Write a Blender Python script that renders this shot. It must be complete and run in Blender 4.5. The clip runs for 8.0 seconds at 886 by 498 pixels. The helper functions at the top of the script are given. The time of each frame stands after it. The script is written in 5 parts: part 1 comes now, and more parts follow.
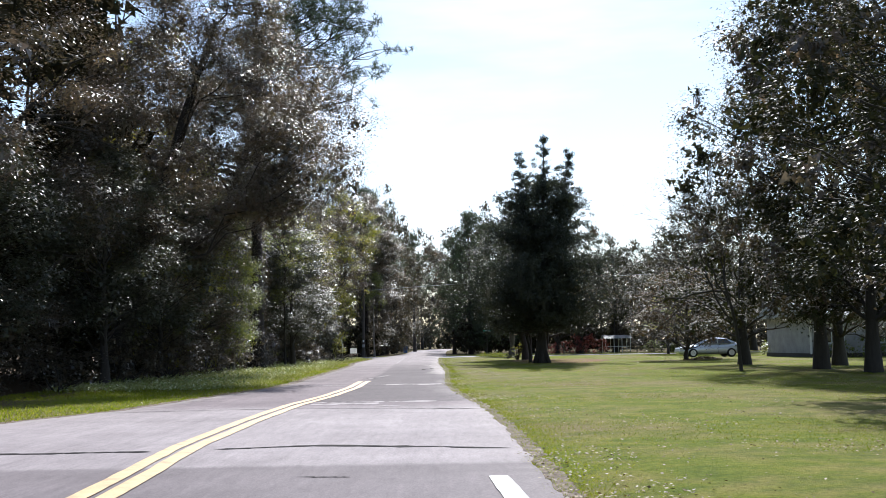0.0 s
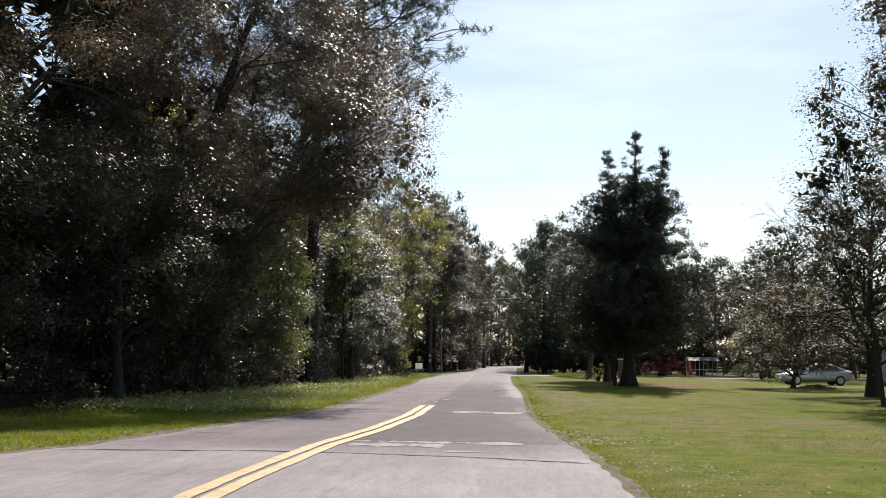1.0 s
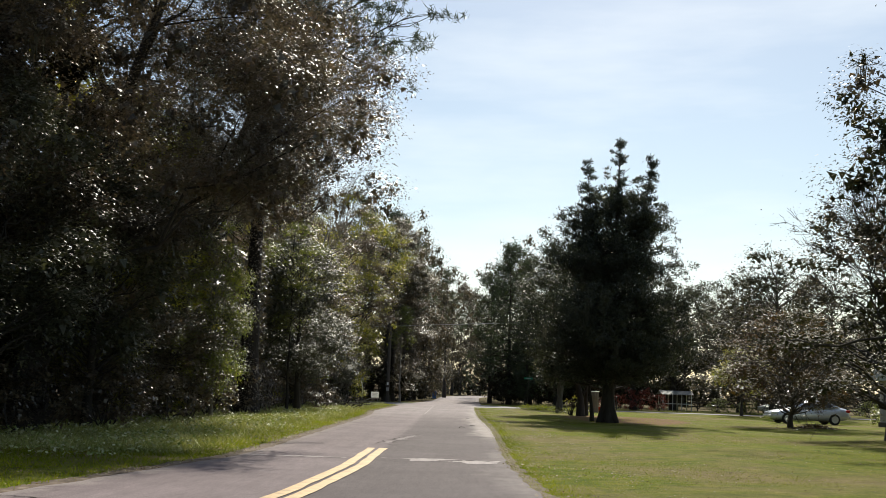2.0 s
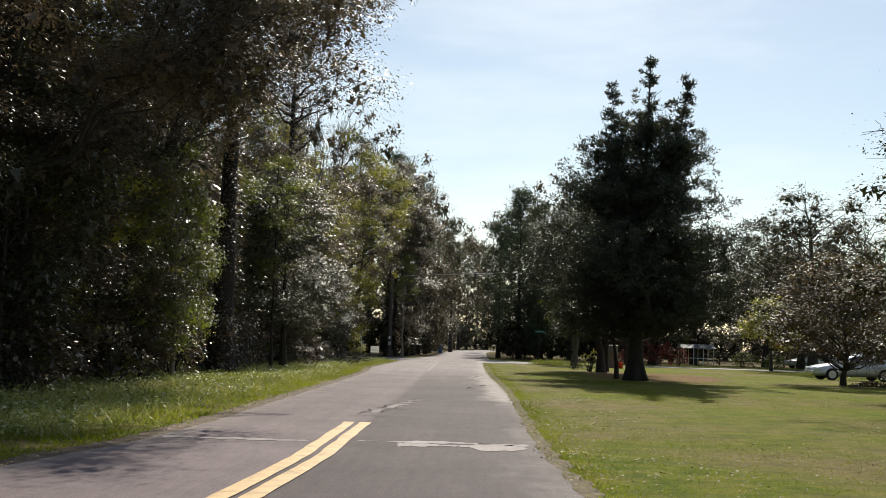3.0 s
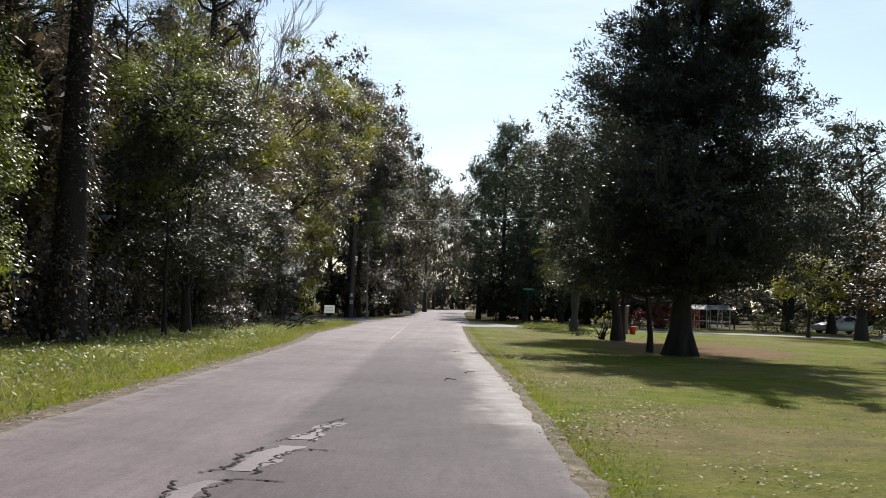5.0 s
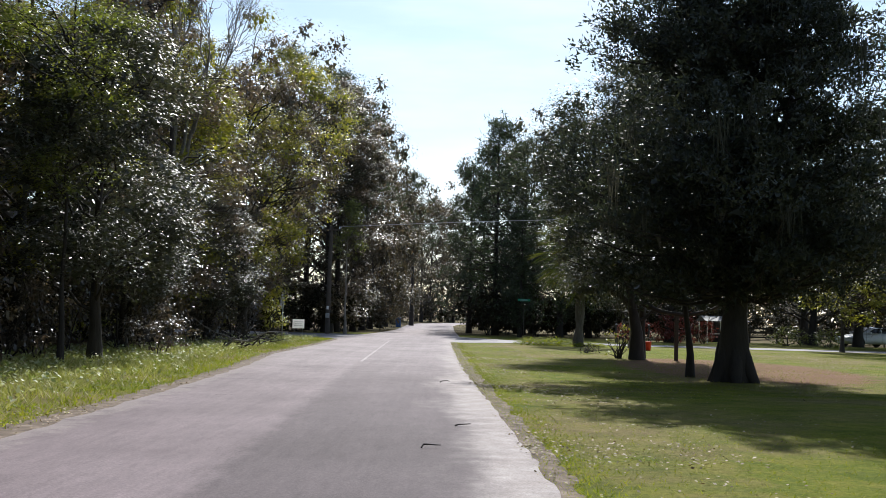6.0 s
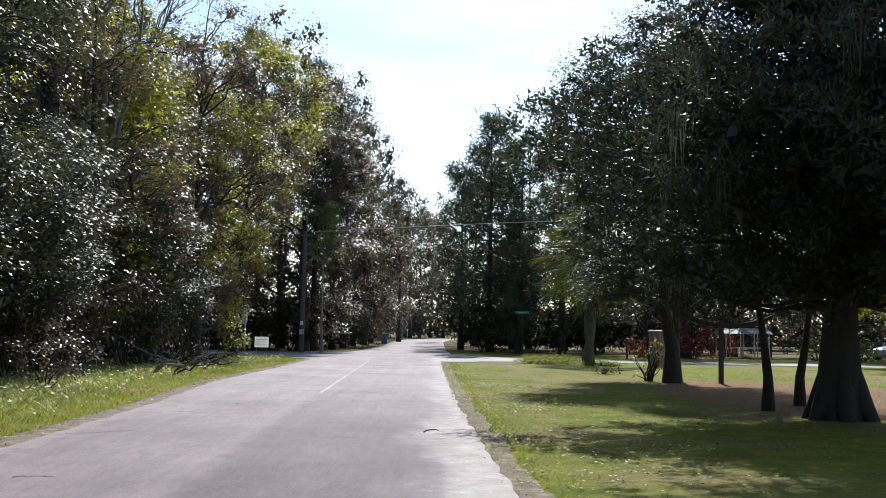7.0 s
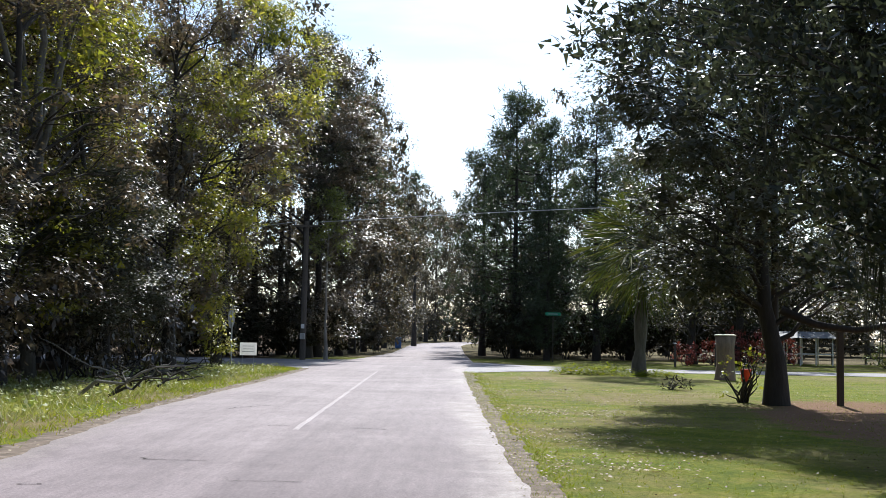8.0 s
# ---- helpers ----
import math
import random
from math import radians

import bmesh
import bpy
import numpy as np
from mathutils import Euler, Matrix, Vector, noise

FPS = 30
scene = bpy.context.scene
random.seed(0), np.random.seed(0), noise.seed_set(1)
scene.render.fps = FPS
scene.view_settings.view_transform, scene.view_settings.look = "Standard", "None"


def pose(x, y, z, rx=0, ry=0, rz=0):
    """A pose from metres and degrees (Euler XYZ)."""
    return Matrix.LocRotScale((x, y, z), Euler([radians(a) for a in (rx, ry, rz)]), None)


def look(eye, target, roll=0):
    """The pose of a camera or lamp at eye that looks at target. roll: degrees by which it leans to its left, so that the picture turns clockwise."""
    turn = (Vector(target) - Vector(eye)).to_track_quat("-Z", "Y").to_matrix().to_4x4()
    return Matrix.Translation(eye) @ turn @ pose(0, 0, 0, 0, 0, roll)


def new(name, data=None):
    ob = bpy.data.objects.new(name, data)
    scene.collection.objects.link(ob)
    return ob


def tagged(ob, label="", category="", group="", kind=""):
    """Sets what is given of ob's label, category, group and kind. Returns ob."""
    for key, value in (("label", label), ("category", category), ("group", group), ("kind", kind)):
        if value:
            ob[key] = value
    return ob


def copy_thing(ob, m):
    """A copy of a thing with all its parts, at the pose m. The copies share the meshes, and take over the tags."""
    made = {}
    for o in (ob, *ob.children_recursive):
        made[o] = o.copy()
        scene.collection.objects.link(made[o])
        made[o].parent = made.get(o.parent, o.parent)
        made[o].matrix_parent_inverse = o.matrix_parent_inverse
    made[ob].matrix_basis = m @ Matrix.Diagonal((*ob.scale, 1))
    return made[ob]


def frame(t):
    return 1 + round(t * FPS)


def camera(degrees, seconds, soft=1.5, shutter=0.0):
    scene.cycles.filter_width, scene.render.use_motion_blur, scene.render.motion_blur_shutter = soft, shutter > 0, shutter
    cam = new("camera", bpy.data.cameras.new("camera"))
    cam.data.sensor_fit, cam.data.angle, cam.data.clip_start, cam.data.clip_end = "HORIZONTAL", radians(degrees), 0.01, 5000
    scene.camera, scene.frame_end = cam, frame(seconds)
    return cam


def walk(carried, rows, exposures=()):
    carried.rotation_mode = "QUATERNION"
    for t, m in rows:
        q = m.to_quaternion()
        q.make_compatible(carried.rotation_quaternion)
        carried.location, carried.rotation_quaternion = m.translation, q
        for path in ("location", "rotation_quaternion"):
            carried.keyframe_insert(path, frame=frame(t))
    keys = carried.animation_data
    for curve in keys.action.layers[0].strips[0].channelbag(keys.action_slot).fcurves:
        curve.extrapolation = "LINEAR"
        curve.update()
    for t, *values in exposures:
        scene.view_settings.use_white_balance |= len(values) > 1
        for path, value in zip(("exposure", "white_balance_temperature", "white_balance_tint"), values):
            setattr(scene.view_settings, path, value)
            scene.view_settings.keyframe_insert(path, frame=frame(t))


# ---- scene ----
cam = camera(43.5, 8.0, 0.85)
# seconds, place in metres, pitch, roll and yaw in degrees
PATH_ROWS = [
    (0.0, 0.000, 0.000, 1.364, 4.839, 0.948, 0.000),
    (0.5, -0.209, 3.691, 1.406, 5.128, 0.287, 2.696),
    (1.0, -0.390, 7.145, 1.431, 5.635, -0.761, 3.480),
    (1.5, -0.545, 10.609, 1.450, 6.118, -1.742, 2.598),
    (2.0, -0.720, 13.959, 1.487, 7.122, -1.837, 1.399),
    (2.2, -0.787, 15.265, 1.460, 5.905, -1.954, 1.649),
    (3.3, -0.846, 23.196, 1.467, 4.487, -1.430, 1.650),
    (3.5, -0.859, 24.641, 1.503, 4.091, -1.063, 1.490),
    (4.0, -0.897, 28.245, 1.470, 3.354, -0.613, 1.461),
    (4.5, -0.963, 31.962, 1.416, 2.816, -0.987, 1.361),
    (4.7, -1.000, 33.454, 1.437, 2.624, -1.524, 0.976),
    (5.8, -0.948, 42.297, 1.430, 3.325, -2.044, -0.077),
    (6.0, -0.912, 43.908, 1.428, 3.408, -1.630, -0.087),
    (6.5, -0.829, 47.905, 1.406, 3.757, -1.408, -0.365),
    (7.0, -0.825, 51.922, 1.408, 4.210, -1.028, -0.598),
    (7.5, -0.888, 55.892, 1.435, 4.343, -0.931, -0.294),
    (8.0, -1.019, 59.862, 1.448, 4.360, -1.000, 0.196),
]
walk(cam, [(t, pose(x, y, z, 90 + pitch, roll, yaw)) for t, x, y, z, pitch, roll, yaw in PATH_ROWS],
     [(0.0, 0.66, 5980, 10), (0.5, 0.48, 6200, 10), (1.0, 0.32, 6600, 9), (1.5, 0.21, 6950, 6), (2.0, 0.17, 6950, 6), (3.5, 0.15, 6900, 6), (4.5, 0.24, 6600, 8), (6.0, 0.46, 6150, 9), (6.5, 0.58, 6050, 9), (7.5, 0.74, 6020, 9), (8.0, 0.78, 6000, 9)])

# ---- light and sky ----
SUN_AZIMUTH, SUN_HEIGHT = 8.0, 41.0
world = bpy.data.worlds.new("sky")
scene.world = world
world.use_nodes = True
wn, wl = world.node_tree.nodes, world.node_tree.links
wn.clear()
sky = wn.new("ShaderNodeTexSky")
sky.sky_type, sky.sun_disc = "NISHITA", False
sky.sun_elevation, sky.sun_rotation = radians(SUN_HEIGHT), radians(SUN_AZIMUTH)
sky.air_density, sky.dust_density, sky.ozone_density = 1.0, 0.5, 1.0
bg = wn.new("ShaderNodeBackground")
bg.inputs["Strength"].default_value = 0.1
wout = wn.new("ShaderNodeOutputWorld")
# thin high cloud
wc = wn.new("ShaderNodeTexCoord")
wm = wn.new("ShaderNodeMapping")
wm.inputs["Scale"].default_value = (1.2, 1.6, 6.0)
wz = wn.new("ShaderNodeTexNoise")
wz.inputs["Scale"].default_value, wz.inputs["Detail"].default_value, wz.inputs["Roughness"].default_value = 2.2, 5.0, 0.55
wr = wn.new("ShaderNodeValToRGB")
wr.color_ramp.elements[0].position, wr.color_ramp.elements[1].position = 0.45, 0.75
wr.color_ramp.elements[1].color = (0.4, 0.4, 0.4, 1)
wx = wn.new("ShaderNodeMix")
wx.data_type = "RGBA"
wx.inputs["B"].default_value = (11.0, 11.4, 12.0, 1)
wl.new(wc.outputs["Generated"], wm.inputs[0])
wl.new(wm.outputs[0], wz.inputs["Vector"])
wl.new(wz.outputs["Fac"], wr.inputs[0])
wl.new(wr.outputs[0], wx.inputs["Factor"])
wl.new(sky.outputs["Color"], wx.inputs["A"])
wl.new(wx.outputs["Result"], bg.inputs["Color"])
wl.new(bg.outputs[0], wout.inputs["Surface"])

sun_data = bpy.data.lights.new("sun", "SUN")
sun_data.energy, sun_data.angle, sun_data.color = 5.0, radians(0.53), (1.0, 0.95, 0.87)
sun = new("sun", sun_data)
sun.matrix_basis = look((30, 150, 120), (30 - math.sin(radians(SUN_AZIMUTH)) * 100 * math.cos(radians(SUN_HEIGHT)),
                                         150 - math.cos(radians(SUN_AZIMUTH)) * 100 * math.cos(radians(SUN_HEIGHT)),
                                         120 - 100 * math.sin(radians(SUN_HEIGHT))))

# ---- materials ----


def nodes_of(name):
    m = bpy.data.materials.new(name)
    m.use_nodes = True
    n, l = m.node_tree.nodes, m.node_tree.links
    return m, n, l, n["Principled BSDF"]


def ramp(n, l, source, stops):
    r = n.new("ShaderNodeValToRGB")
    while len(r.color_ramp.elements) < len(stops):
        r.color_ramp.elements.new(0.5)
    for e, (p, c) in zip(r.color_ramp.elements, stops):
        e.position, e.color = p, (*c, 1)
    l.new(source, r.inputs[0])
    return r.outputs[0]


def noise_tex(n, l, scale, detail=4.0, rough=0.6, stretch=None, coord="Object"):
    tc = n.new("ShaderNodeTexCoord")
    t = n.new("ShaderNodeTexNoise")
    t.inputs["Scale"].default_value, t.inputs["Detail"].default_value, t.inputs["Roughness"].default_value = scale, detail, rough
    if stretch:
        mp = n.new("ShaderNodeMapping")
        mp.inputs["Scale"].default_value = stretch
        l.new(tc.outputs[coord], mp.inputs[0])
        l.new(mp.outputs[0], t.inputs["Vector"])
    else:
        l.new(tc.outputs[coord], t.inputs["Vector"])
    return t.outputs["Fac"]


def mix(n, l, fac, a, b, mode="MIX"):
    m = n.new("ShaderNodeMix")
    m.data_type, m.blend_type = "RGBA", mode
    for socket, v in ((m.inputs["Factor"], fac), (m.inputs["A"], a), (m.inputs["B"], b)):
        if isinstance(v, (int, float)):
            socket.default_value = v
        elif isinstance(v, tuple):
            socket.default_value = (*v, 1)
        else:
            l.new(v, socket)
    return m.outputs["Result"]


def add_bump(n, l, b, height, strength, distance=0.02):
    bp = n.new("ShaderNodeBump")
    bp.inputs["Strength"].default_value, bp.inputs["Distance"].default_value = strength, distance
    l.new(height, bp.inputs["Height"])
    l.new(bp.outputs[0], b.inputs["Normal"])


def leaf_material(name, colours, rough=0.38, through_light=0.3, clump=0.35, spec=0.5, glow=(1.4, 1.45, 0.7)):
    """Leaves: each leaf its own tint, with larger drifts of colour over the crown."""
    m, n, l, b = nodes_of(name)
    geo = n.new("ShaderNodeNewGeometry")
    k = len(colours)
    base = ramp(n, l, geo.outputs["Random Per Island"], [(i / max(1, k - 1), c) for i, c in enumerate(colours)])
    drift = ramp(n, l, noise_tex(n, l, clump, 2.0), [(0.3, (0.55, 0.6, 0.5)), (0.7, (1.25, 1.2, 1.1))])
    col = mix(n, l, 1.0, base, drift, "MULTIPLY")
    l.new(col, b.inputs["Base Color"])
    b.inputs["Roughness"].default_value = rough
    b.inputs["Specular IOR Level"].default_value = spec
    tr = n.new("ShaderNodeBsdfTranslucent")
    l.new(mix(n, l, 1.0, col, glow, "MULTIPLY"), tr.inputs["Color"])
    ms = n.new("ShaderNodeMixShader")
    ms.inputs[0].default_value = through_light
    l.new(b.outputs[0], ms.inputs[1])
    l.new(tr.outputs[0], ms.inputs[2])
    l.new(ms.outputs[0], n["Material Output"].inputs["Surface"])
    return m


def bark_material(name, dark, light, scale=6.0):
    m, n, l, b = nodes_of(name)
    f = noise_tex(n, l, scale, 6.0, 0.7, (1.0, 1.0, 0.22))
    g = noise_tex(n, l, 0.9, 3.0)
    col = mix(n, l, g, ramp(n, l, f, [(0.35, dark), (0.68, light)]), tuple(0.7 * c for c in light))
    l.new(col, b.inputs["Base Color"])
    b.inputs["Roughness"].default_value = 0.9
    add_bump(n, l, b, f, 0.9, 0.05)
    return m


def surface(name, stops, scale, rough=0.8, fine=60.0, bump=0.3, metal=0.0, stretch=None, spec=0.4):
    """A plain worn surface: broad blotches and fine grain."""
    m, n, l, b = nodes_of(name)
    f = noise_tex(n, l, scale, 5.0, 0.6, stretch)
    g = noise_tex(n, l, fine, 3.0, 0.7)
    col = ramp(n, l, f, stops)
    col = mix(n, l, 0.5, col, ramp(n, l, g, [(0.3, (0.6, 0.6, 0.6)), (0.7, (1.3, 1.3, 1.3))]), "MULTIPLY")
    l.new(col, b.inputs["Base Color"])
    b.inputs["Roughness"].default_value, b.inputs["Metallic"].default_value = rough, metal
    b.inputs["Specular IOR Level"].default_value = spec
    if bump:
        add_bump(n, l, b, g, bump, 0.01)
    return m


OAK = leaf_material("oak leaves", [(0.034, 0.029, 0.024), (0.055, 0.046, 0.037), (0.078, 0.061, 0.05), (0.1, 0.075, 0.065)], 0.36, 0.32, 0.3, 1.0, (2.0, 1.85, 1.4))
OAK_RUST = leaf_material("rusty oak leaves", [(0.045, 0.04, 0.028), (0.075, 0.063, 0.045), (0.105, 0.084, 0.062), (0.115, 0.083, 0.062)], 0.36, 0.36, 0.3, 1.0, (2.0, 1.85, 1.5))
GREEN = leaf_material("fresh green leaves", [(0.11, 0.135, 0.03), (0.17, 0.2, 0.05), (0.23, 0.24, 0.08), (0.07, 0.085, 0.03)], 0.42, 0.42, 0.5, 0.7)
YELLOW = leaf_material("yellowing leaves", [(0.15, 0.17, 0.03), (0.24, 0.25, 0.055), (0.33, 0.3, 0.07), (0.11, 0.12, 0.03)], 0.46, 0.5, 0.4, 0.7, (1.5, 1.5, 0.6))
HOLLY = leaf_material("glossy dark leaves", [(0.03, 0.036, 0.022), (0.048, 0.054, 0.034), (0.07, 0.072, 0.048)], 0.45, 0.24, 0.4, 0.75, (2.0, 2.0, 1.4))
CEDAR = leaf_material("cedar sprays", [(0.021, 0.028, 0.022), (0.036, 0.044, 0.033), (0.058, 0.064, 0.046)], 0.46, 0.28, 0.3, 0.45, (1.6, 1.6, 1.2))
NEEDLE = leaf_material("pine needles", [(0.025, 0.042, 0.02), (0.04, 0.06, 0.028), (0.06, 0.075, 0.036)], 0.42, 0.25, 0.3, 0.5, (1.6, 1.6, 1.2))
BROWN = leaf_material("russet autumn leaves", [(0.065, 0.038, 0.018), (0.1, 0.053, 0.025), (0.075, 0.055, 0.025), (0.04, 0.037, 0.017)], 0.5, 0.3, 0.4)
FAR_OAK = leaf_material("far tree leaves", [(0.03, 0.031, 0.021), (0.052, 0.048, 0.034), (0.085, 0.07, 0.052)], 0.46, 0.34, 0.15, 0.4, (2.0, 1.85, 1.5))
LAWN_OAK = leaf_material("evergreen oak leaves", [(0.02, 0.025, 0.014), (0.034, 0.037, 0.019), (0.055, 0.048, 0.028)], 0.6, 0.22, 0.25, 0.2, (1.8, 1.75, 1.2))
PALM = leaf_material("palm fronds", [(0.045, 0.065, 0.017), (0.075, 0.09, 0.026), (0.11, 0.105, 0.04)], 0.5, 0.3, 0.6, 0.25)
MAGENTA = leaf_material("magenta leaves", [(0.18, 0.03, 0.035), (0.24, 0.045, 0.05), (0.12, 0.035, 0.025)], 0.5, 0.3, 0.8)
MOSS = leaf_material("hanging grey moss", [(0.07, 0.07, 0.058), (0.11, 0.107, 0.09), (0.055, 0.055, 0.044)], 0.9, 0.2, 0.5, 0.1, (1.2, 1.2, 1.1))
BLADE = leaf_material("lawn grass", [(0.135, 0.18, 0.012), (0.2, 0.235, 0.02), (0.28, 0.26, 0.05)], 0.7, 0.5, 0.12, 0.1)
WEED = leaf_material("tall verge grass", [(0.24, 0.27, 0.06), (0.36, 0.37, 0.14), (0.5, 0.47, 0.3)], 0.6, 0.2, 0.2, 0.2)
WEED_LEAF = leaf_material("pale broad weed leaves", [(0.2, 0.26, 0.07), (0.34, 0.38, 0.18), (0.6, 0.6, 0.5)], 0.6, 0.2, 0.3, 0.3)
LITTER = leaf_material("dry fallen leaves", [(0.14, 0.09, 0.05), (0.3, 0.22, 0.14), (0.42, 0.36, 0.28), (0.1, 0.07, 0.045)], 0.6, 0.1, 0.3, 0.12)
# deep shade put into the leaf colour: a darker set of leaves without glints
SHADE = leaf_material("matt leaves darkened for shade", [(0.025, 0.026, 0.018), (0.04, 0.038, 0.026), (0.06, 0.05, 0.036)], 0.8, 0.12, 0.3, 0.08, (1.3, 1.3, 1.0))
BARK_OAK = bark_material("oak bark", (0.014, 0.012, 0.01), (0.05, 0.042, 0.035))
BARK_PINE = bark_material("pine bark", (0.012, 0.01, 0.009), (0.042, 0.033, 0.027), 4.0)
BARK_PALM = bark_material("palm bark", (0.035, 0.03, 0.025), (0.12, 0.105, 0.09), 8.0)
BARK_GREY = bark_material("pale grey bark", (0.08, 0.075, 0.065), (0.26, 0.24, 0.21), 7.0)

# ---- mesh tools ----


def mesh_from(name, verts, faces, material, smooth=False):
    """A mesh from arrays: verts (n, 3), faces (m, k), all with k corners."""
    verts, faces = np.asarray(verts, np.float32).reshape(-1, 3), np.asarray(faces, np.int32)
    me = bpy.data.meshes.new(name)
    m, k = faces.shape
    me.vertices.add(len(verts))
    me.vertices.foreach_set("co", verts.ravel())
    me.loops.add(m * k)
    me.loops.foreach_set("vertex_index", faces.ravel())
    me.polygons.add(m)
    me.polygons.foreach_set("loop_start", np.arange(0, m * k, k, dtype=np.int32))
    if smooth:
        me.polygons.foreach_set("use_smooth", np.ones(m, bool))
    me.update(calc_edges=True)
    me.materials.append(material)
    return me


def part(name, shape, material, parent=None, label="", smooth=False):
    """Links a bmesh, a mesh or (verts, faces) as one mesh object under a thing or a part."""
    if isinstance(shape, bmesh.types.BMesh):
        me = bpy.data.meshes.new(name)
        if smooth:
            for face in shape.faces:
                face.smooth = True
        shape.to_mesh(me)
        shape.free()
        me.materials.append(material)
    elif isinstance(shape, tuple):
        me = mesh_from(name, shape[0], shape[1], material, smooth)
    else:
        me = shape
    ob = new(name, me)
    if parent is not None:
        ob.parent = parent
    return tagged(ob, label)


def quads(corners):
    """(n, 4, 3) corners as verts and faces."""
    n = len(corners)
    return corners.reshape(-1, 3), np.arange(n * 4).reshape(n, 4)


def tris(corners):
    """(n, 4, 3) blades as single pointed triangles of the same area."""
    a, b, c, d = corners[:, 0], corners[:, 1], corners[:, 2], corners[:, 3]
    n = len(corners)
    return np.stack([a + (b - d) * 0.5, c, a - (b - d) * 0.5], 1).reshape(-1, 3), np.arange(n * 3).reshape(n, 3)


def unit(v):
    return v / np.maximum(np.linalg.norm(v, axis=-1, keepdims=True), 1e-6)


def leaf_quads(rng, pos, length, width, lean=None, lean_by=0.0, level=0.5, out=None):
    """One small pointed blade at each place, most of them nearly level as leaves turn to the sky, leaning towards lean."""
    n = len(pos)
    d = unit(rng.normal(size=(n, 3)))
    if lean is not None:
        d = d + lean_by * lean
    up = unit(rng.normal(size=(n, 3)) * level + (0, 0, 1.0) + (0 if out is None else out)) if level < 2 else unit(rng.normal(size=(n, 3)))
    d = unit(d - up * np.sum(d * up, -1, keepdims=True))
    s = np.cross(up, d)
    ln = (length * rng.uniform(0.65, 1.3, (n, 1)))
    wd = (width * rng.uniform(0.7, 1.25, (n, 1)))
    mid = pos + d * ln * 0.45
    return np.stack([pos, mid + s * wd * 0.5, pos + d * ln, mid - s * wd * 0.5], 1)


def spray_quads(rng, pos, length, width, lean, lean_by):
    """Thin sprays that point along lean."""
    n = len(pos)
    d = unit(unit(rng.normal(size=(n, 3))) + lean_by * lean)
    s = unit(np.cross(d, rng.normal(size=(n, 3))))
    ln, wd = length * rng.uniform(0.65, 1.3, (n, 1)), width * rng.uniform(0.7, 1.25, (n, 1))
    mid = pos + d * ln * 0.45
    return np.stack([pos, mid + s * wd * 0.5, pos + d * ln, mid - s * wd * 0.5], 1)


def lying_quads(rng, pos, length, width):
    """Leaves that lie nearly flat on the ground."""
    n = len(pos)
    a = rng.uniform(0, 2 * np.pi, n)
    d = unit(np.stack([np.cos(a), np.sin(a), rng.normal(size=n) * 0.25], 1))
    s = unit(np.stack([-np.sin(a), np.cos(a), rng.normal(size=n) * 0.3], 1))
    ln, wd = length * rng.uniform(0.6, 1.3, (n, 1)), width * rng.uniform(0.6, 1.3, (n, 1))
    mid = pos + d * ln * 0.5
    return np.stack([pos, mid + s * wd * 0.5, pos + d * ln, mid - s * wd * 0.5], 1)


def leaf_clumps(rng, centres, radii, per, length, width, flat=0.75, up=0.25, core=34, thin=None):
    """Leaves strewn in clumps; per: leaves in a clump of radius 1, others by their area."""
    out = []
    for c, r in zip(centres, radii):
        back = thin is not None and c[0] < thin
        n = max(6, int(per * r * r * (0.3 if back else 1.0)))
        grow = 1.7 if back else 1.0
        p = unit(rng.normal(size=(n, 3))) * (rng.uniform(0.12, 1.0, (n, 1)) ** 0.55) * r * rng.uniform(0.8, 1.15, (n, 1))
        p[:, 2] = np.where(rng.uniform(size=n) < 0.72, np.abs(p[:, 2]) - 0.12 * r, p[:, 2])
        out.append(leaf_quads(rng, c + p * (1, 1, flat), length * grow, width * grow, unit(p) + (0, 0, up), 0.5, 0.27, unit(p) * 0.6))
        if core:
            k = max(4, int(core * r * r * (0.5 if back else 1.0)))
            q = unit(rng.normal(size=(k, 3))) * rng.uniform(0.0, 0.55, (k, 1)) * r
            out.append(leaf_quads(rng, c + q * (1, 1, flat), 0.1 * r + 1.0 * length * grow, 0.1 * r + 1.0 * width * grow, level=4.0))
    return np.concatenate(out)


def tube(points, radii, sides=6):
    """A tapered tube along points: verts and quads, closed at its tip by its thinness."""
    points, radii = np.asarray(points, float), np.asarray(radii, float)
    t = unit(np.gradient(points, axis=0))
    ref = np.array([0.31, 0.77, 0.2])
    a = unit(np.cross(t, ref))
    b = np.cross(t, a)
    ang = np.linspace(0, 2 * np.pi, sides, endpoint=False)
    ring = points[:, None] + radii[:, None, None] * (np.cos(ang)[None, :, None] * a[:, None] + np.sin(ang)[None, :, None] * b[:, None])
    k = len(points)
    i, j = np.meshgrid(np.arange(k - 1), np.arange(sides), indexing="ij")
    j2 = (j + 1) % sides
    f = np.stack([i * sides + j, i * sides + j2, (i + 1) * sides + j2, (i + 1) * sides + j], -1).reshape(-1, 4)
    return ring.reshape(-1, 3), f


def rod_line(points, r0, r1, sides=8):
    """A smooth tapered limb through the points."""
    p = np.array(points, float)
    u, fine = np.arange(len(p)), np.linspace(0, len(p) - 1, 4 * len(p))
    q = np.stack([np.interp(fine, u, p[:, k]) for k in range(3)], 1)
    q[1:-1] = (q[:-2] + 2 * q[1:-1] + q[2:]) / 4
    return tube(q, np.linspace(r0, r1, len(q)), sides)


def joined(pieces):
    vs, fs, base = [], [], 0
    for v, f in pieces:
        vs.append(v)
        fs.append(f + base)
        base += len(v)
    return np.concatenate(vs), np.concatenate(fs)


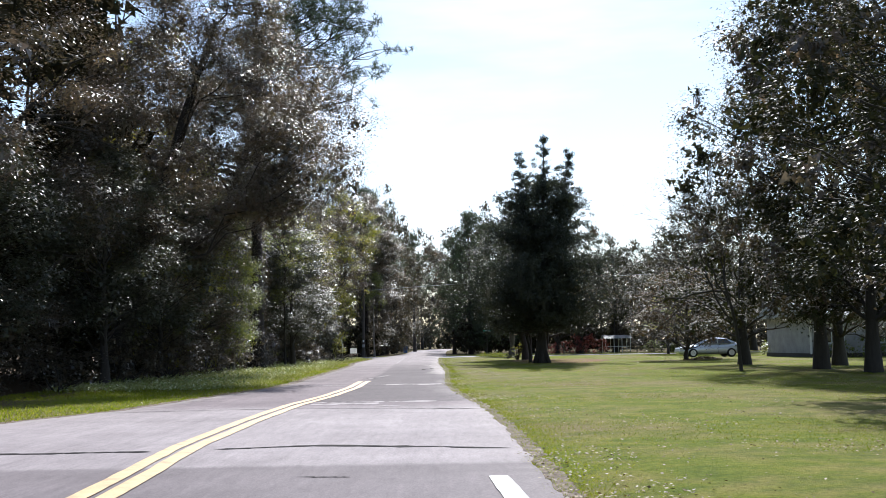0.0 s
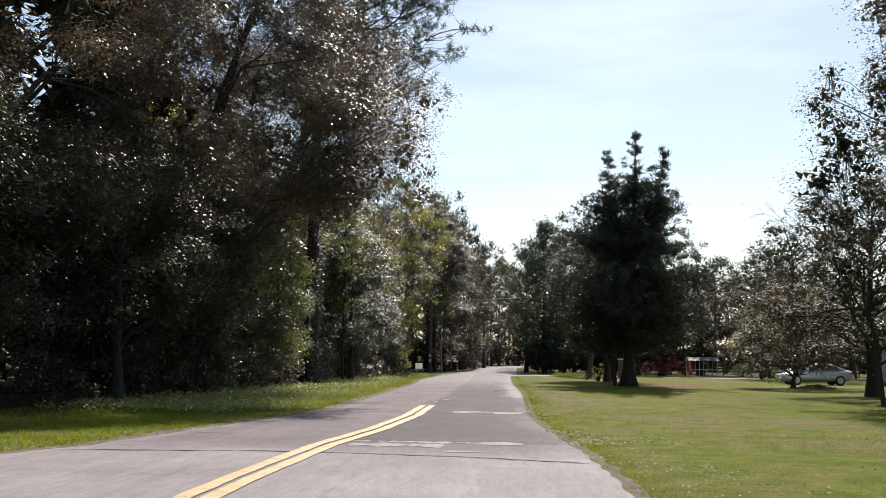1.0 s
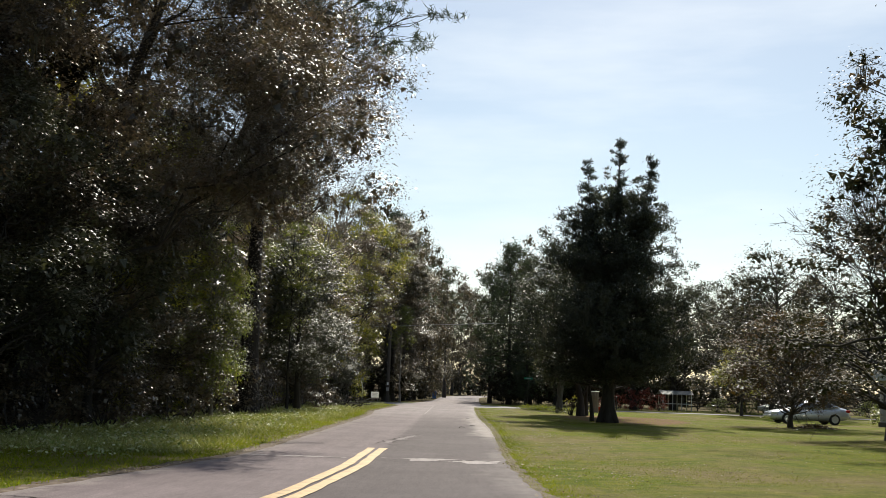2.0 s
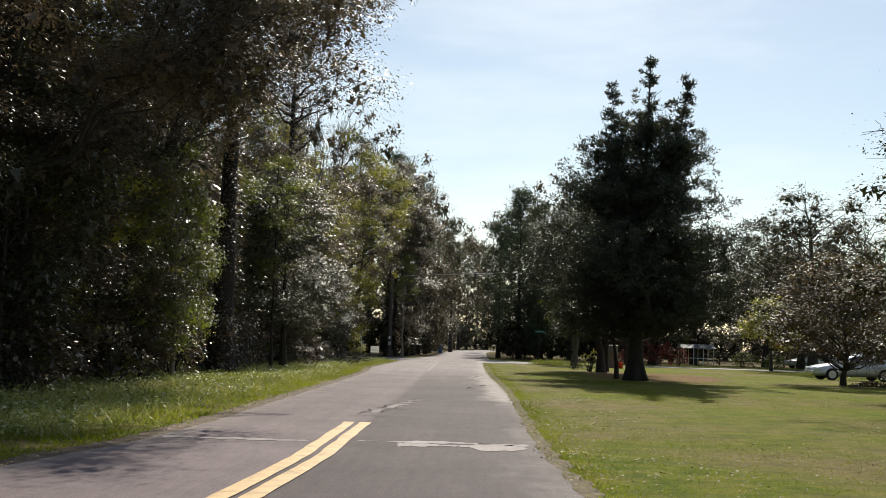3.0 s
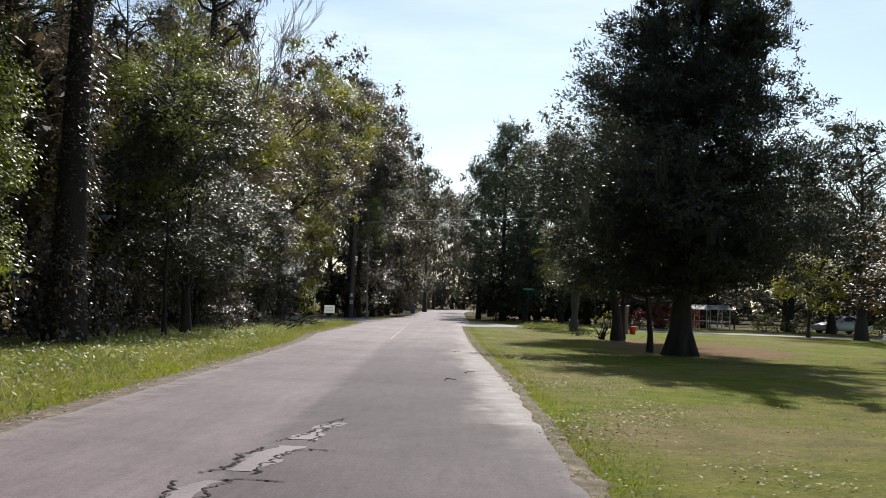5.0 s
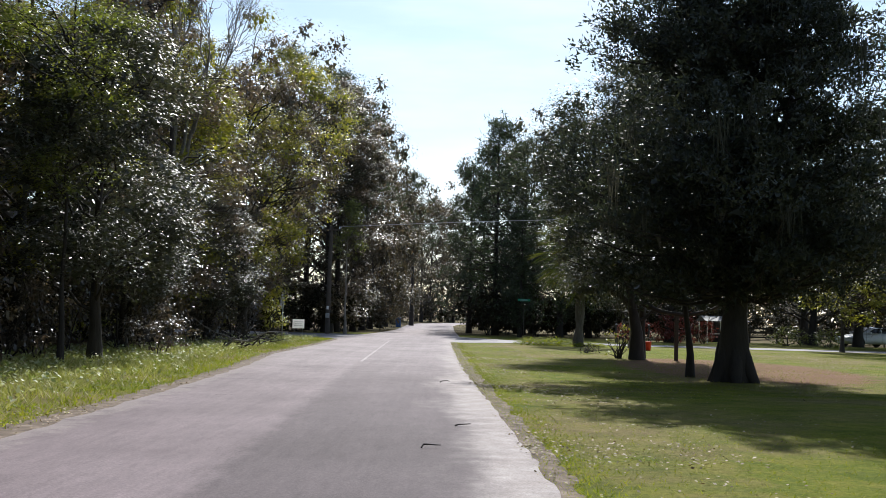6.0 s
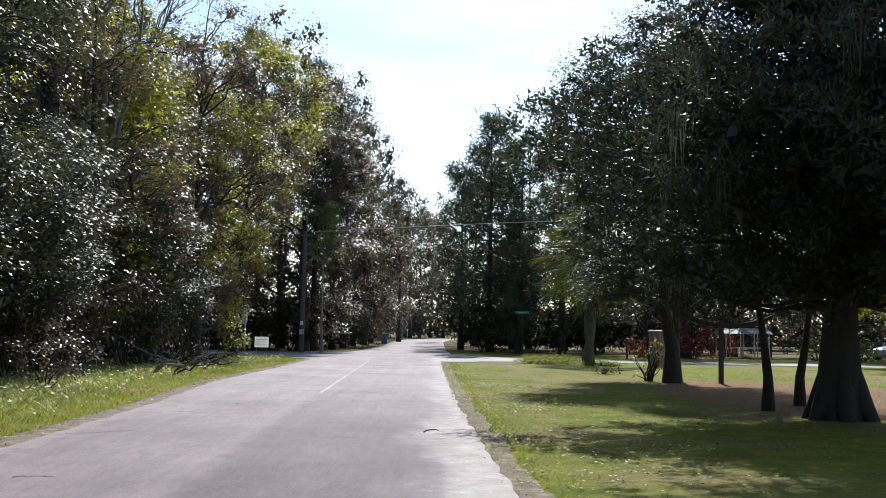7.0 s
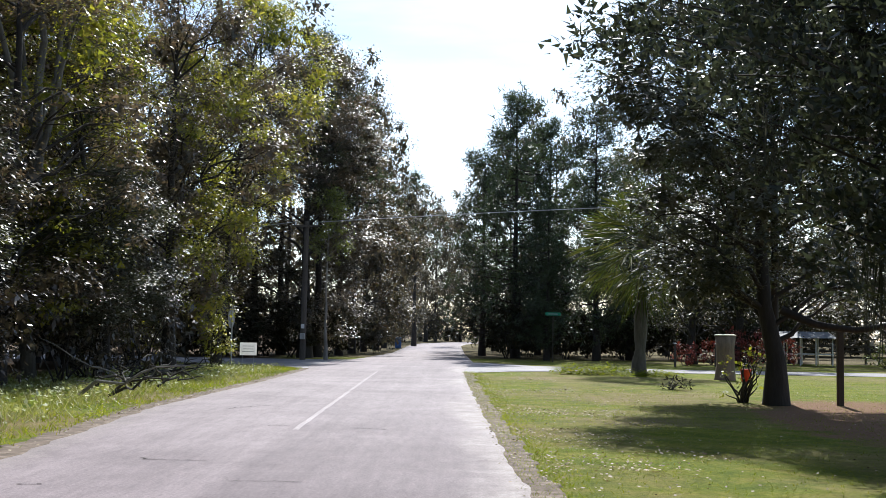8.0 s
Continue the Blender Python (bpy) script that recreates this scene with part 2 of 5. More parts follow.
def bend(rng, a, b, k=6, sag=0.1, wobble=0.06):
    """A crooked line from a to b that bows upward by sag of its length."""
    a, b = np.asarray(a, float), np.asarray(b, float)
    u = np.linspace(0, 1, k)[:, None]
    ln = np.linalg.norm(b - a)
    p = a + (b - a) * u + np.array([0, 0, 1]) * (np.sin(u * np.pi) * sag * ln)
    w = rng.normal(size=(k, 3)) * wobble * ln
    w[0] = w[-1] = 0
    return p + w


def trunk_line(rng, height, lean=(0, 0), k=9, wobble=0.12):
    z = np.linspace(-0.15, height, k)
    u = np.maximum(z / height, 0) if np.ndim(z) else z / height
    x = lean[0] * u ** 1.3 + np.cumsum(rng.normal(size=k)) * wobble * 0.4
    y = lean[1] * u ** 1.3 + np.cumsum(rng.normal(size=k)) * wobble * 0.4
    x[0:2] = 0
    y[0:2] = 0
    return np.stack([x, y, z], 1)


def on_line(line, z):
    return np.array([np.interp(z, line[:, 2], line[:, 0]), np.interp(z, line[:, 2], line[:, 1]), z])


def flare(line, r0, top=0.15, root=1.5):
    u = np.clip(line[:, 2] / line[-1, 2], 0, 1)
    r = r0 * (1 - (1 - top) * u ** 0.8)
    r[0] *= root
    r[1] *= 1 + 0.25 * (root - 1)
    return r


def envelope(rng, profile, n, shell=0.55, squash=(1, 1), lobes=0.15):
    """Places for clumps inside a crown whose radius by height is given; most near its skin."""
    zs, rs = np.array(profile, float).T
    z = rng.uniform(zs[0], zs[-1], n * 4)
    r = np.interp(z, zs, rs)
    keep = rng.uniform(0, rs.max(), n * 4) < r
    z, r = z[keep][:n], r[keep][:n]
    a = rng.uniform(0, 2 * np.pi, len(z))
    ph = rng.uniform(0, 6, 3)
    r = r * (1 + lobes * np.sin(3 * a + ph[0] + z * 0.7) + 0.6 * lobes * np.sin(5 * a + ph[1] - z * 1.3))
    q = r * (shell + (1 - shell) * rng.uniform(0, 1, len(z)) ** 0.6)
    return np.stack([q * np.cos(a) * squash[0], q * np.sin(a) * squash[1], z], 1)


def tree(name, label, seed, height, r0, profile, clumps, clump_r, per, leaf, leaf_mat, bark, lean=(0, 0), limbs=0.4,
         flat=0.75, squash=(1, 1), shell=0.55, second=None, moss=0, extra=None, group="", far=False, thin=None, core=22):
    """A broad-leaved tree: trunk with limbs that reach into its clumps of leaves, and a crown of separate leaves."""
    rng = np.random.default_rng(seed)
    root = tagged(new(name), label, "tree", group)
    line = trunk_line(rng, height * 0.86, lean)
    wood = [tube(line, flare(line, r0), 9)]
    c = envelope(rng, profile, clumps, shell, squash)
    axis = np.array([on_line(line, min(z, line[-1, 2])) for z in c[:, 2]])
    c[:, :2] += axis[:, :2]
    if extra is not None:
        c = np.concatenate([c, np.asarray(extra, float)])
    radii = clump_r * rng.uniform(0.5, 1.55, len(c))
    for i in range(len(c)):
        if rng.uniform() < limbs:
            out = np.linalg.norm(c[i, :2])
            z0 = max(0.25 * height * 0.5, min(c[i, 2] - 0.55 * out, line[-1, 2] - 0.2))
            p = bend(rng, on_line(line, z0), c[i], 6, 0.06, 0.035)
            rr = np.linspace(max(0.03, r0 * 0.33 * (1 - 0.6 * z0 / height)), 0.012, 6)
            wood.append(tube(p, rr, 5))
            for _ in range(1 if far else 2):
                q = c[i] + rng.normal(size=3) * radii[i] * 0.6
                wood.append(tube(bend(rng, p[3], q, 4, 0.05, 0.06), np.linspace(rr[3] * 0.6, 0.006, 4), 4))
    part("trunk", joined(wood), bark, root, smooth=True)
    if second:
        pick = rng.uniform(size=len(c)) < second[1]
        part("crown", tris(leaf_clumps(rng, c[~pick], radii[~pick], per, leaf[0], leaf[1], flat, thin=thin, core=14 if far else core)), leaf_mat, root)
        part("crown", tris(leaf_clumps(rng, c[pick], radii[pick], per, leaf[0], leaf[1], flat, thin=thin, core=14 if far else core)), second[0], root, second[2])
    else:
        part("crown", tris(leaf_clumps(rng, c, radii, per, leaf[0], leaf[1], flat, thin=thin, core=14 if far else core)), leaf_mat, root)
    if moss:
        part("hanging_moss", quads(moss_strands(rng, c[rng.integers(0, len(c), moss)])), MOSS, root, "grey beards of hanging moss")["kind"] = "stuff"
    return root


def moss_strands(rng, at):
    """Ragged grey strands that hang below the places given."""
    out = []
    for p in at:
        n = 34
        q = p + rng.normal(size=(n, 3)) * (0.1, 0.1, 0.12)
        ln = rng.uniform(0.1, 0.9, (n, 1)) * rng.uniform(0.5, 1.2)
        w = rng.normal(size=(n, 3)) * (0.007, 0.007, 0)
        tip = q - ln * (0, 0, 1) + rng.normal(size=(n, 3)) * 0.05
        out.append(np.stack([q - w, q + w, tip + w * 0.4, tip - w * 0.4], 1))
    return np.concatenate(out)


def needle_tufts(rng, centres, size, per=26, width=0.018):
    n = len(centres) * per
    c = np.repeat(centres, per, 0)
    d = unit(rng.normal(size=(n, 3)) + (0, 0, 0.35))
    s = unit(np.cross(d, rng.normal(size=(n, 3)))) * width * 0.5
    ln = size * rng.uniform(0.7, 1.2, (n, 1))
    a = c + rng.normal(size=(n, 3)) * size * 0.25
    return np.stack([a - s, a + s, a + d * ln], 1)


def pine(name, label, seed, height, r0, first, reach, whorls, tufts=7, size=0.3, width=0.02, lean=(0, 0), group="", per=24, taper=0.25, reaching=()):
    """A pine: bare lower trunk, level limbs that turn up at their ends, and tufts of needles."""
    rng = np.random.default_rng(seed)
    root = tagged(new(name), label, "pine tree", group)
    line = trunk_line(rng, height, lean, 10, 0.06)
    wood, cent = [tube(line, flare(line, r0, 0.12, 1.35), 9)], []
    plan = [(z, None, None) for z in np.sort(rng.uniform(first, 1.0, whorls)) * height] + [(z, radians(a), ln) for z, a, ln in reaching]
    for z, fixed, ln in plan:
        a = fixed
        u = (z / height - first) / (1 - first)
        ln = ln or reach * (1 - (1 - taper) * u ** 1.5) * rng.uniform(0.55, 1.15)
        a = rng.uniform(0, 2 * np.pi) if a is None else a
        p0 = on_line(line, min(z, height - 0.1))
        p1 = p0 + np.array([np.cos(a) * ln, np.sin(a) * ln, ln * rng.uniform(-0.05, 0.35)])
        p = bend(rng, p0, p1, 7, -0.05, 0.03)
        wood.append(tube(p, np.linspace(r0 * 0.2 * (1 - 0.5 * u) + 0.02, 0.01, 7), 5))
        for k in range(tufts * (1 if fixed is None else 4)):
            j = rng.integers(2, 7)
            q = p[j] + rng.normal(size=3) * ln * 0.13 + (0, 0, 0.08 * ln)
            wood.append(tube(bend(rng, p[j - 1], q, 4, 0.05, 0.03), np.linspace(0.025, 0.008, 4), 4))
            cent.append(q)
            for _ in range(2):
                cent.append(q + rng.normal(size=3) * size * 0.8)
    for _ in range(10):
        cent.append(line[-1] + rng.normal(size=3) * (0.3, 0.3, 0.4))
    part("trunk", joined(wood), BARK_PINE, root, smooth=True)
    part("crown", (lambda v: (v.reshape(-1, 3), np.arange(len(v) * 3).reshape(-1, 3)))(needle_tufts(rng, np.array(cent), size, per, width * 1.3)), NEEDLE, root)
    return root


def bare_tree(name, label, seed, height, r0, spread, leaf=None, leaf_mat=None, bark=None, depth=4, per=5, thinnest=0.009):
    """A tree of bare forking branches, with a few leaves left where leaf is given."""
    rng = np.random.default_rng(seed)
    root = tagged(new(name), label, "tree")
    wood, tips = [], []

    def grow(p, d, ln, r, level):
        q = p + d * ln
        wood.append(tube(bend(rng, p, q, 5, 0.02, 0.03), np.linspace(max(r, thinnest * 1.3), max(r * 0.6, thinnest), 5), 6 if level < 2 else 4))
        if level >= depth:
            tips.append(q)
            return
        if level > 0:
            tips.append(q)
        for _ in range(3 if level else 5):
            nd = unit(d + rng.normal(size=3) * spread + (0, 0, 0.12))
            start = p + d * ln * rng.uniform(0.55, 1.0)
            grow(start, nd, ln * rng.uniform(0.5, 0.8), r * rng.uniform(0.4, 0.6), level + 1)

    grow(np.array([0, 0, -0.1]), np.array([0.02, 0.0, 1.0]), height * 0.45, r0, 0)
    part("trunk", joined(wood), bark or BARK_GREY, root, smooth=True)
    if leaf:
        t = np.array(tips)
        pos = np.repeat(t, per, 0) + rng.normal(size=(len(t) * per, 3)) * 0.3
        part("crown", quads(leaf_quads(rng, pos, leaf[0], leaf[1])), leaf_mat, root)
    return root


def shrub(name, label, seed, radius, height, clumps, per, leaf, mat, category="shrub", group="", stems=7, far=False):
    rng = np.random.default_rng(seed)
    root = tagged(new(name), label, category, group)
    c = envelope(rng, [(0.12 * height, radius * 0.8), (0.5 * height, radius), (0.8 * height, radius * 0.75), (height, radius * 0.2)], clumps, 0.45)
    wood = [tube(bend(rng, rng.normal(size=3) * (0.08, 0.08, 0) * radius + (0, 0, -0.05), q, 5, 0.05, 0.04), np.linspace(0.03, 0.006, 5), 4) for q in c[:stems]]
    part("stem", joined(wood), BARK_OAK, root)["kind"] = "stuff"
    part("crown", (tris if far else quads)(leaf_clumps(rng, c, np.full(len(c), 0.36 * radius) * rng.uniform(0.6, 1.3, len(c)), per, leaf[0], leaf[1], 0.8)), mat, root)
    return root


def at(x, y, turn=0.0, size=1.0, tall=None, z=0.0):
    return pose(x, y, z, 0, 0, turn) @ Matrix.Diagonal((size, size, tall or size, 1))


def put(ob, x, y, turn=0.0, size=1.0, tall=None, z=0.0):
    ob.matrix_basis = at(x, y, turn, size, tall, z)
    return ob

# ---- ground, road ----
ROAD_Y = np.array([-60, 0, 10, 17, 21, 24, 28, 31, 36, 40, 46, 55, 65, 72, 80, 90, 102, 106, 112, 116, 122, 140, 190, 215, 240, 270, 300.0])
ROAD_L = np.array([-12, -10.5, -9.6, -8.7, -7.9, -6.9, -6.4, -6.0, -5.3, -5.2, -5.3, -5.4, -5.55, -5.75, -6.3, -6.15, -6.2, -6.7, -6.6, -6.2, -5.6, -4.9, -5.3, -4.6, -1.5, 7, 20.0])
ROAD_R = np.array([2.0, 1.2, 1.0, 0.95, 0.85, 0.75, 0.45, 0.25, 0.05, 0.03, 0.05, 0.05, -0.15, -0.3, -0.35, -0.4, -0.4, -0.2, 0.1, 0.3, 0.3, 0.25, 0.6, 1.6, 4.8, 13, 27.0])


def road_left(y):
    return np.interp(y, ROAD_Y, ROAD_L)


def road_right(y):
    return np.interp(y, ROAD_Y, ROAD_R)


def fractal(x, y, scale, seed=0.0):
    return np.array([noise.fractal((a * scale + seed, b * scale - seed, seed), 1.0, 2.0, 4) for a, b in zip(np.ravel(x), np.ravel(y))]).reshape(np.shape(x))


def grid_faces(k, m):
    i, j = np.meshgrid(np.arange(k - 1), np.arange(m - 1), indexing="ij")
    a = i * m + j
    return np.stack([a, a + 1, a + m + 1, a + m], -1).reshape(-1, 4)


def ground_material():
    m, n, l, b = nodes_of("lawn and forest floor")
    broad, mid, fine = noise_tex(n, l, 0.16, 5.0, 0.7), noise_tex(n, l, 1.3, 5.0, 0.75), noise_tex(n, l, 16.0, 5.0, 0.8)
    lawn = ramp(n, l, mid, [(0.3, (0.075, 0.115, 0.006)), (0.5, (0.145, 0.17, 0.013)), (0.68, (0.225, 0.21, 0.034))])
    dry = ramp(n, l, mid, [(0.3, (0.16, 0.125, 0.055)), (0.7, (0.28, 0.215, 0.11))])
    lawn = mix(n, l, ramp(n, l, broad, [(0.44, (0, 0, 0)), (0.62, (0.85, 0.85, 0.85))]), lawn, dry)
    lawn = mix(n, l, 0.75, lawn, ramp(n, l, fine, [(0.3, (0.45, 0.5, 0.4)), (0.7, (1.35, 1.3, 1.3))]), "MULTIPLY")
    litter = ramp(n, l, fine, [(0.3, (0.045, 0.03, 0.02)), (0.52, (0.11, 0.075, 0.045)), (0.72, (0.24, 0.17, 0.11))])
    tc = n.new("ShaderNodeTexCoord")
    xyz = n.new("ShaderNodeSeparateXYZ")
    l.new(tc.outputs["Object"], xyz.inputs[0])

    def calc(op, a, c):
        q = n.new("ShaderNodeMath")
        q.operation = op
        for s, v in zip(q.inputs, (a, c)):
            if isinstance(v, (int, float)):
                s.default_value = v
            else:
                l.new(v, s)
        return q.outputs[0]

    wob = calc("MULTIPLY", calc("SUBTRACT", mid, 0.5), 5.0)
    # woods on the west side, and beyond the crossing street
    west = calc("ADD", calc("SUBTRACT", calc("MULTIPLY", xyz.outputs[0], -1.0), 10.0), wob)
    north = calc("ADD", calc("SUBTRACT", xyz.outputs[1], 126.0), wob)
    # pine straw under the cedars
    dx = calc("DIVIDE", calc("SUBTRACT", xyz.outputs[0], 8.3), 3.8)
    dy = calc("DIVIDE", calc("SUBTRACT", xyz.outputs[1], 79.0), 8.5)
    ring = calc("SUBTRACT", 1.0, calc("ADD", calc("MULTIPLY", dx, dx), calc("MULTIPLY", dy, dy)))
    straw = calc("ADD", calc("MULTIPLY", ring, 3.0), wob)
    col = mix(n, l, ramp(n, l, west, [(0.0, (0, 0, 0)), (1.0, (1, 1, 1))]), lawn, litter)
    col = mix(n, l, ramp(n, l, north, [(0.0, (0, 0, 0)), (1.0, (0.75, 0.75, 0.75))]), col, litter)
    col = mix(n, l, ramp(n, l, straw, [(0.0, (0, 0, 0)), (1.0, (0.85, 0.85, 0.85))]), col,
              mix(n, l, fine, (0.12, 0.055, 0.035), (0.3, 0.17, 0.11)))
    l.new(col, b.inputs["Base Color"])
    b.inputs["Roughness"].default_value = 0.95
    b.inputs["Specular IOR Level"].default_value = 0.1
    add_bump(n, l, b, fine, 0.9, 0.05)
    return m


gx = np.concatenate([[-3000, -600, -200, -90], np.arange(-50, 60.1, 1.25), [90, 200, 600, 3000]])
gy = np.concatenate([[-3000, -600, -150], np.arange(-40, 200.1, 1.6), [230, 300, 500, 1200, 4000]])
GX, GY = np.meshgrid(gx, gy, indexing="ij")
off = np.maximum(np.maximum(road_left(GY) - GX, GX - road_right(GY)), 0)
GZ = np.clip(off / 4.0, 0, 1) * 0.09 * fractal(GX, GY, 0.12) * (np.abs(GX) < 100) * ((GY < 100) | (GY > 120))
GZ -= 0.02 * (off == 0)
ground = part("ground", (np.stack([GX, GY, GZ], -1), grid_faces(len(gx), len(gy))), ground_material(), label="sunlit lawn and shaded forest floor with leaf litter", smooth=True)
tagged(ground, category="ground", kind="structure")


def asphalt(name, dark, light, streak=0.5):
    m, n, l, b = nodes_of(name)
    broad, grain = noise_tex(n, l, 0.35, 4.0, 0.65), noise_tex(n, l, 45.0, 4.0, 0.8)
    along = noise_tex(n, l, 1.0, 4.0, 0.6, (2.6, 0.09, 1.0))
    col = ramp(n, l, broad, [(0.3, dark), (0.7, light)])
    col = mix(n, l, streak, col, ramp(n, l, along, [(0.3, (0.72, 0.71, 0.72)), (0.7, (1.22, 1.22, 1.2))]), "MULTIPLY")
    col = mix(n, l, 0.75, col, ramp(n, l, grain, [(0.3, (0.55, 0.55, 0.56)), (0.7, (1.4, 1.4, 1.4))]), "MULTIPLY")
    l.new(col, b.inputs["Base Color"])
    b.inputs["Roughness"].default_value = 0.82
    b.inputs["Specular IOR Level"].default_value = 0.4
    add_bump(n, l, b, grain, 0.6, 0.012)
    return m




def road_material():
    """Worn asphalt; u runs across the road, v along it in metres: a darker lane, dust and sand by the edges."""
    m, n, l, b = nodes_of("worn grey road")
    uv = n.new("ShaderNodeUVMap")
    sep = n.new("ShaderNodeSeparateXYZ")
    l.new(uv.outputs[0], sep.inputs[0])
    u, v = sep.outputs[0], sep.outputs[1]
    broad, grain, mid = noise_tex(n, l, 0.35, 4.0, 0.65), noise_tex(n, l, 45.0, 4.0, 0.8), noise_tex(n, l, 2.2, 6.0, 0.7)
    along = noise_tex(n, l, 1.0, 4.0, 0.6, (2.6, 0.09, 1.0))
    blot = noise_tex(n, l, 1.0, 3.0, 0.6, (0.9, 0.2, 1.0))

    def calc(op, a, c):
        q = n.new("ShaderNodeMath")
        q.operation = op
        for s, w in zip(q.inputs, (a, c)):
            if isinstance(w, (int, float)):
                s.default_value = w
            else:
                l.new(w, s)
        return q.outputs[0]

    def step(x, lo, hi):
        q = n.new("ShaderNodeMapRange")
        q.interpolation_type = "SMOOTHSTEP"
        q.inputs["From Min"].default_value, q.inputs["From Max"].default_value = lo, hi
        l.new(x, q.inputs["Value"])
        return q.outputs["Result"]

    wob = calc("MULTIPLY", calc("SUBTRACT", mid, 0.5), 0.3)
    slow = calc("MULTIPLY", calc("SUBTRACT", blot, 0.5), 0.3)
    worn = ramp(n, l, broad, [(0.3, (0.232, 0.2, 0.204)), (0.7, (0.333, 0.29, 0.293))])
    old = ramp(n, l, broad, [(0.3, (0.142, 0.112, 0.12)), (0.7, (0.205, 0.165, 0.175))])
    old = mix(n, l, calc("MAXIMUM", calc("SUBTRACT", 1.0, step(calc("ADD", v, calc("MULTIPLY", wob, 6.0)), 23.0, 25.5)), calc("MULTIPLY", step(v, 55.0, 88.0), 0.85)), old, worn)
    newer = ramp(n, l, broad, [(0.3, (0.076, 0.06, 0.065)), (0.7, (0.108, 0.087, 0.094))])
    lane = calc("MULTIPLY", step(calc("ADD", u, calc("MULTIPLY", wob, 0.25)), 0.45, 0.5), step(calc("ADD", v, wob), 25.7, 26.0))
    lane = calc("MULTIPLY", lane, calc("SUBTRACT", 1.0, calc("MULTIPLY", step(v, 52.0, 80.0), 0.85)))
    lane = calc("MAXIMUM", lane, calc("MULTIPLY", calc("SUBTRACT", 1.0, step(calc("ADD", v, wob), 12.3, 12.7)), 0.7))
    col = mix(n, l, calc("MULTIPLY", lane, 0.92), old, newer)
    col = mix(n, l, 0.4, col, ramp(n, l, along, [(0.3, (0.74, 0.73, 0.74)), (0.7, (1.2, 1.2, 1.19))]), "MULTIPLY")
    chip = noise_tex(n, l, 1.0, 5.0, 0.75, (9.0, 1.3, 1.0))
    col = mix(n, l, 0.32, col, ramp(n, l, chip, [(0.32, (0.55, 0.54, 0.55)), (0.48, (1.0, 1.0, 1.0)), (0.66, (1.4, 1.38, 1.38))]), "MULTIPLY")
    sand = ramp(n, l, mid, [(0.3, (0.28, 0.24, 0.225)), (0.5, (0.34, 0.3, 0.287)), (0.7, (0.43, 0.39, 0.372))])
    spread = calc("MULTIPLY", step(calc("ADD", v, wob), 48.4, 49.0), calc("SUBTRACT", 1.0, calc("MULTIPLY", step(v, 62.0, 76.0), 0.6)))
    east = step(calc("ADD", calc("ADD", calc("ADD", u, calc("MULTIPLY", wob, 0.35)), slow), calc("MULTIPLY", spread, 0.08)), 0.89, 1.05)
    far = calc("ADD", 0.35, calc("MULTIPLY", step(v, 47.0, 49.0), 0.6))
    west = calc("MULTIPLY", calc("SUBTRACT", 1.0, step(calc("ADD", u, wob), -0.03, 0.09)), 0.75)
    col = mix(n, l, calc("MAXIMUM", calc("MULTIPLY", east, far), west), col, sand)
    col = mix(n, l, 0.75, col, ramp(n, l, grain, [(0.3, (0.55, 0.55, 0.56)), (0.7, (1.4, 1.4, 1.4))]), "MULTIPLY")
    l.new(col, b.inputs["Base Color"])
    b.inputs["Roughness"].default_value = 0.82
    b.inputs["Specular IOR Level"].default_value = 0.15
    add_bump(n, l, b, grain, 0.5, 0.008)
    return m


ASPHALT = asphalt("worn grey asphalt", (0.185, 0.172, 0.178), (0.265, 0.247, 0.25))
ASPHALT_PALE = asphalt("pale repair asphalt", (0.24, 0.205, 0.21), (0.4, 0.35, 0.356), 0.8)
ASPHALT_MID = asphalt("crumbled asphalt", (0.17, 0.14, 0.147), (0.26, 0.218, 0.228), 0.4)
SAND = surface("dusty sand shoulder", [(0.3, (0.07, 0.05, 0.034)), (0.5, (0.13, 0.093, 0.065)), (0.7, (0.25, 0.195, 0.15))], 4.5, 0.95, 40.0, 0.5)
YELLOW_PAINT = surface("worn yellow paint", [(0.3, (0.38, 0.25, 0.13)), (0.45, (0.56, 0.365, 0.18)), (0.65, (0.68, 0.45, 0.22))], 4.5, 0.65, 50.0, 0.2)
WHITE_PAINT = surface("worn white paint", [(0.3, (0.5, 0.5, 0.48)), (0.62, (0.78, 0.78, 0.76))], 2.2, 0.65, 50.0, 0.2)
TAR = surface("dark crack", [(0.3, (0.012, 0.011, 0.011)), (0.7, (0.035, 0.03, 0.03))], 4.0, 0.9, 50.0, 0.3, spec=0.1)


def strip(y0, y1, left, right, z, step=0.3, cols=9, rag=0.06, crown=0.0, seed=0.0, lip=0.03):
    """A ribbon of ground between two edge lines, with ragged sides that turn down."""
    y = np.arange(y0, y1 + step * 0.5, step)
    lo, hi = left(y) + rag * fractal(y, y * 0, 1.1, seed), right(y) + rag * fractal(y, y * 0, 1.1, seed + 7)
    u = np.linspace(0, 1, cols)
    x = lo[:, None] + (hi - lo)[:, None] * u
    zz = z + crown * (1 - (2 * u - 1) ** 2)[None, :] + 0 * x
    x = np.concatenate([x[:, :1] - 0.03, x, x[:, -1:] + 0.03], 1)
    zz = np.concatenate([zz[:, :1] - lip, zz, zz[:, -1:] - lip], 1)
    yy = np.repeat(y[:, None], x.shape[1], 1)
    return np.stack([x, yy, zz], -1), grid_faces(len(y), x.shape[1])


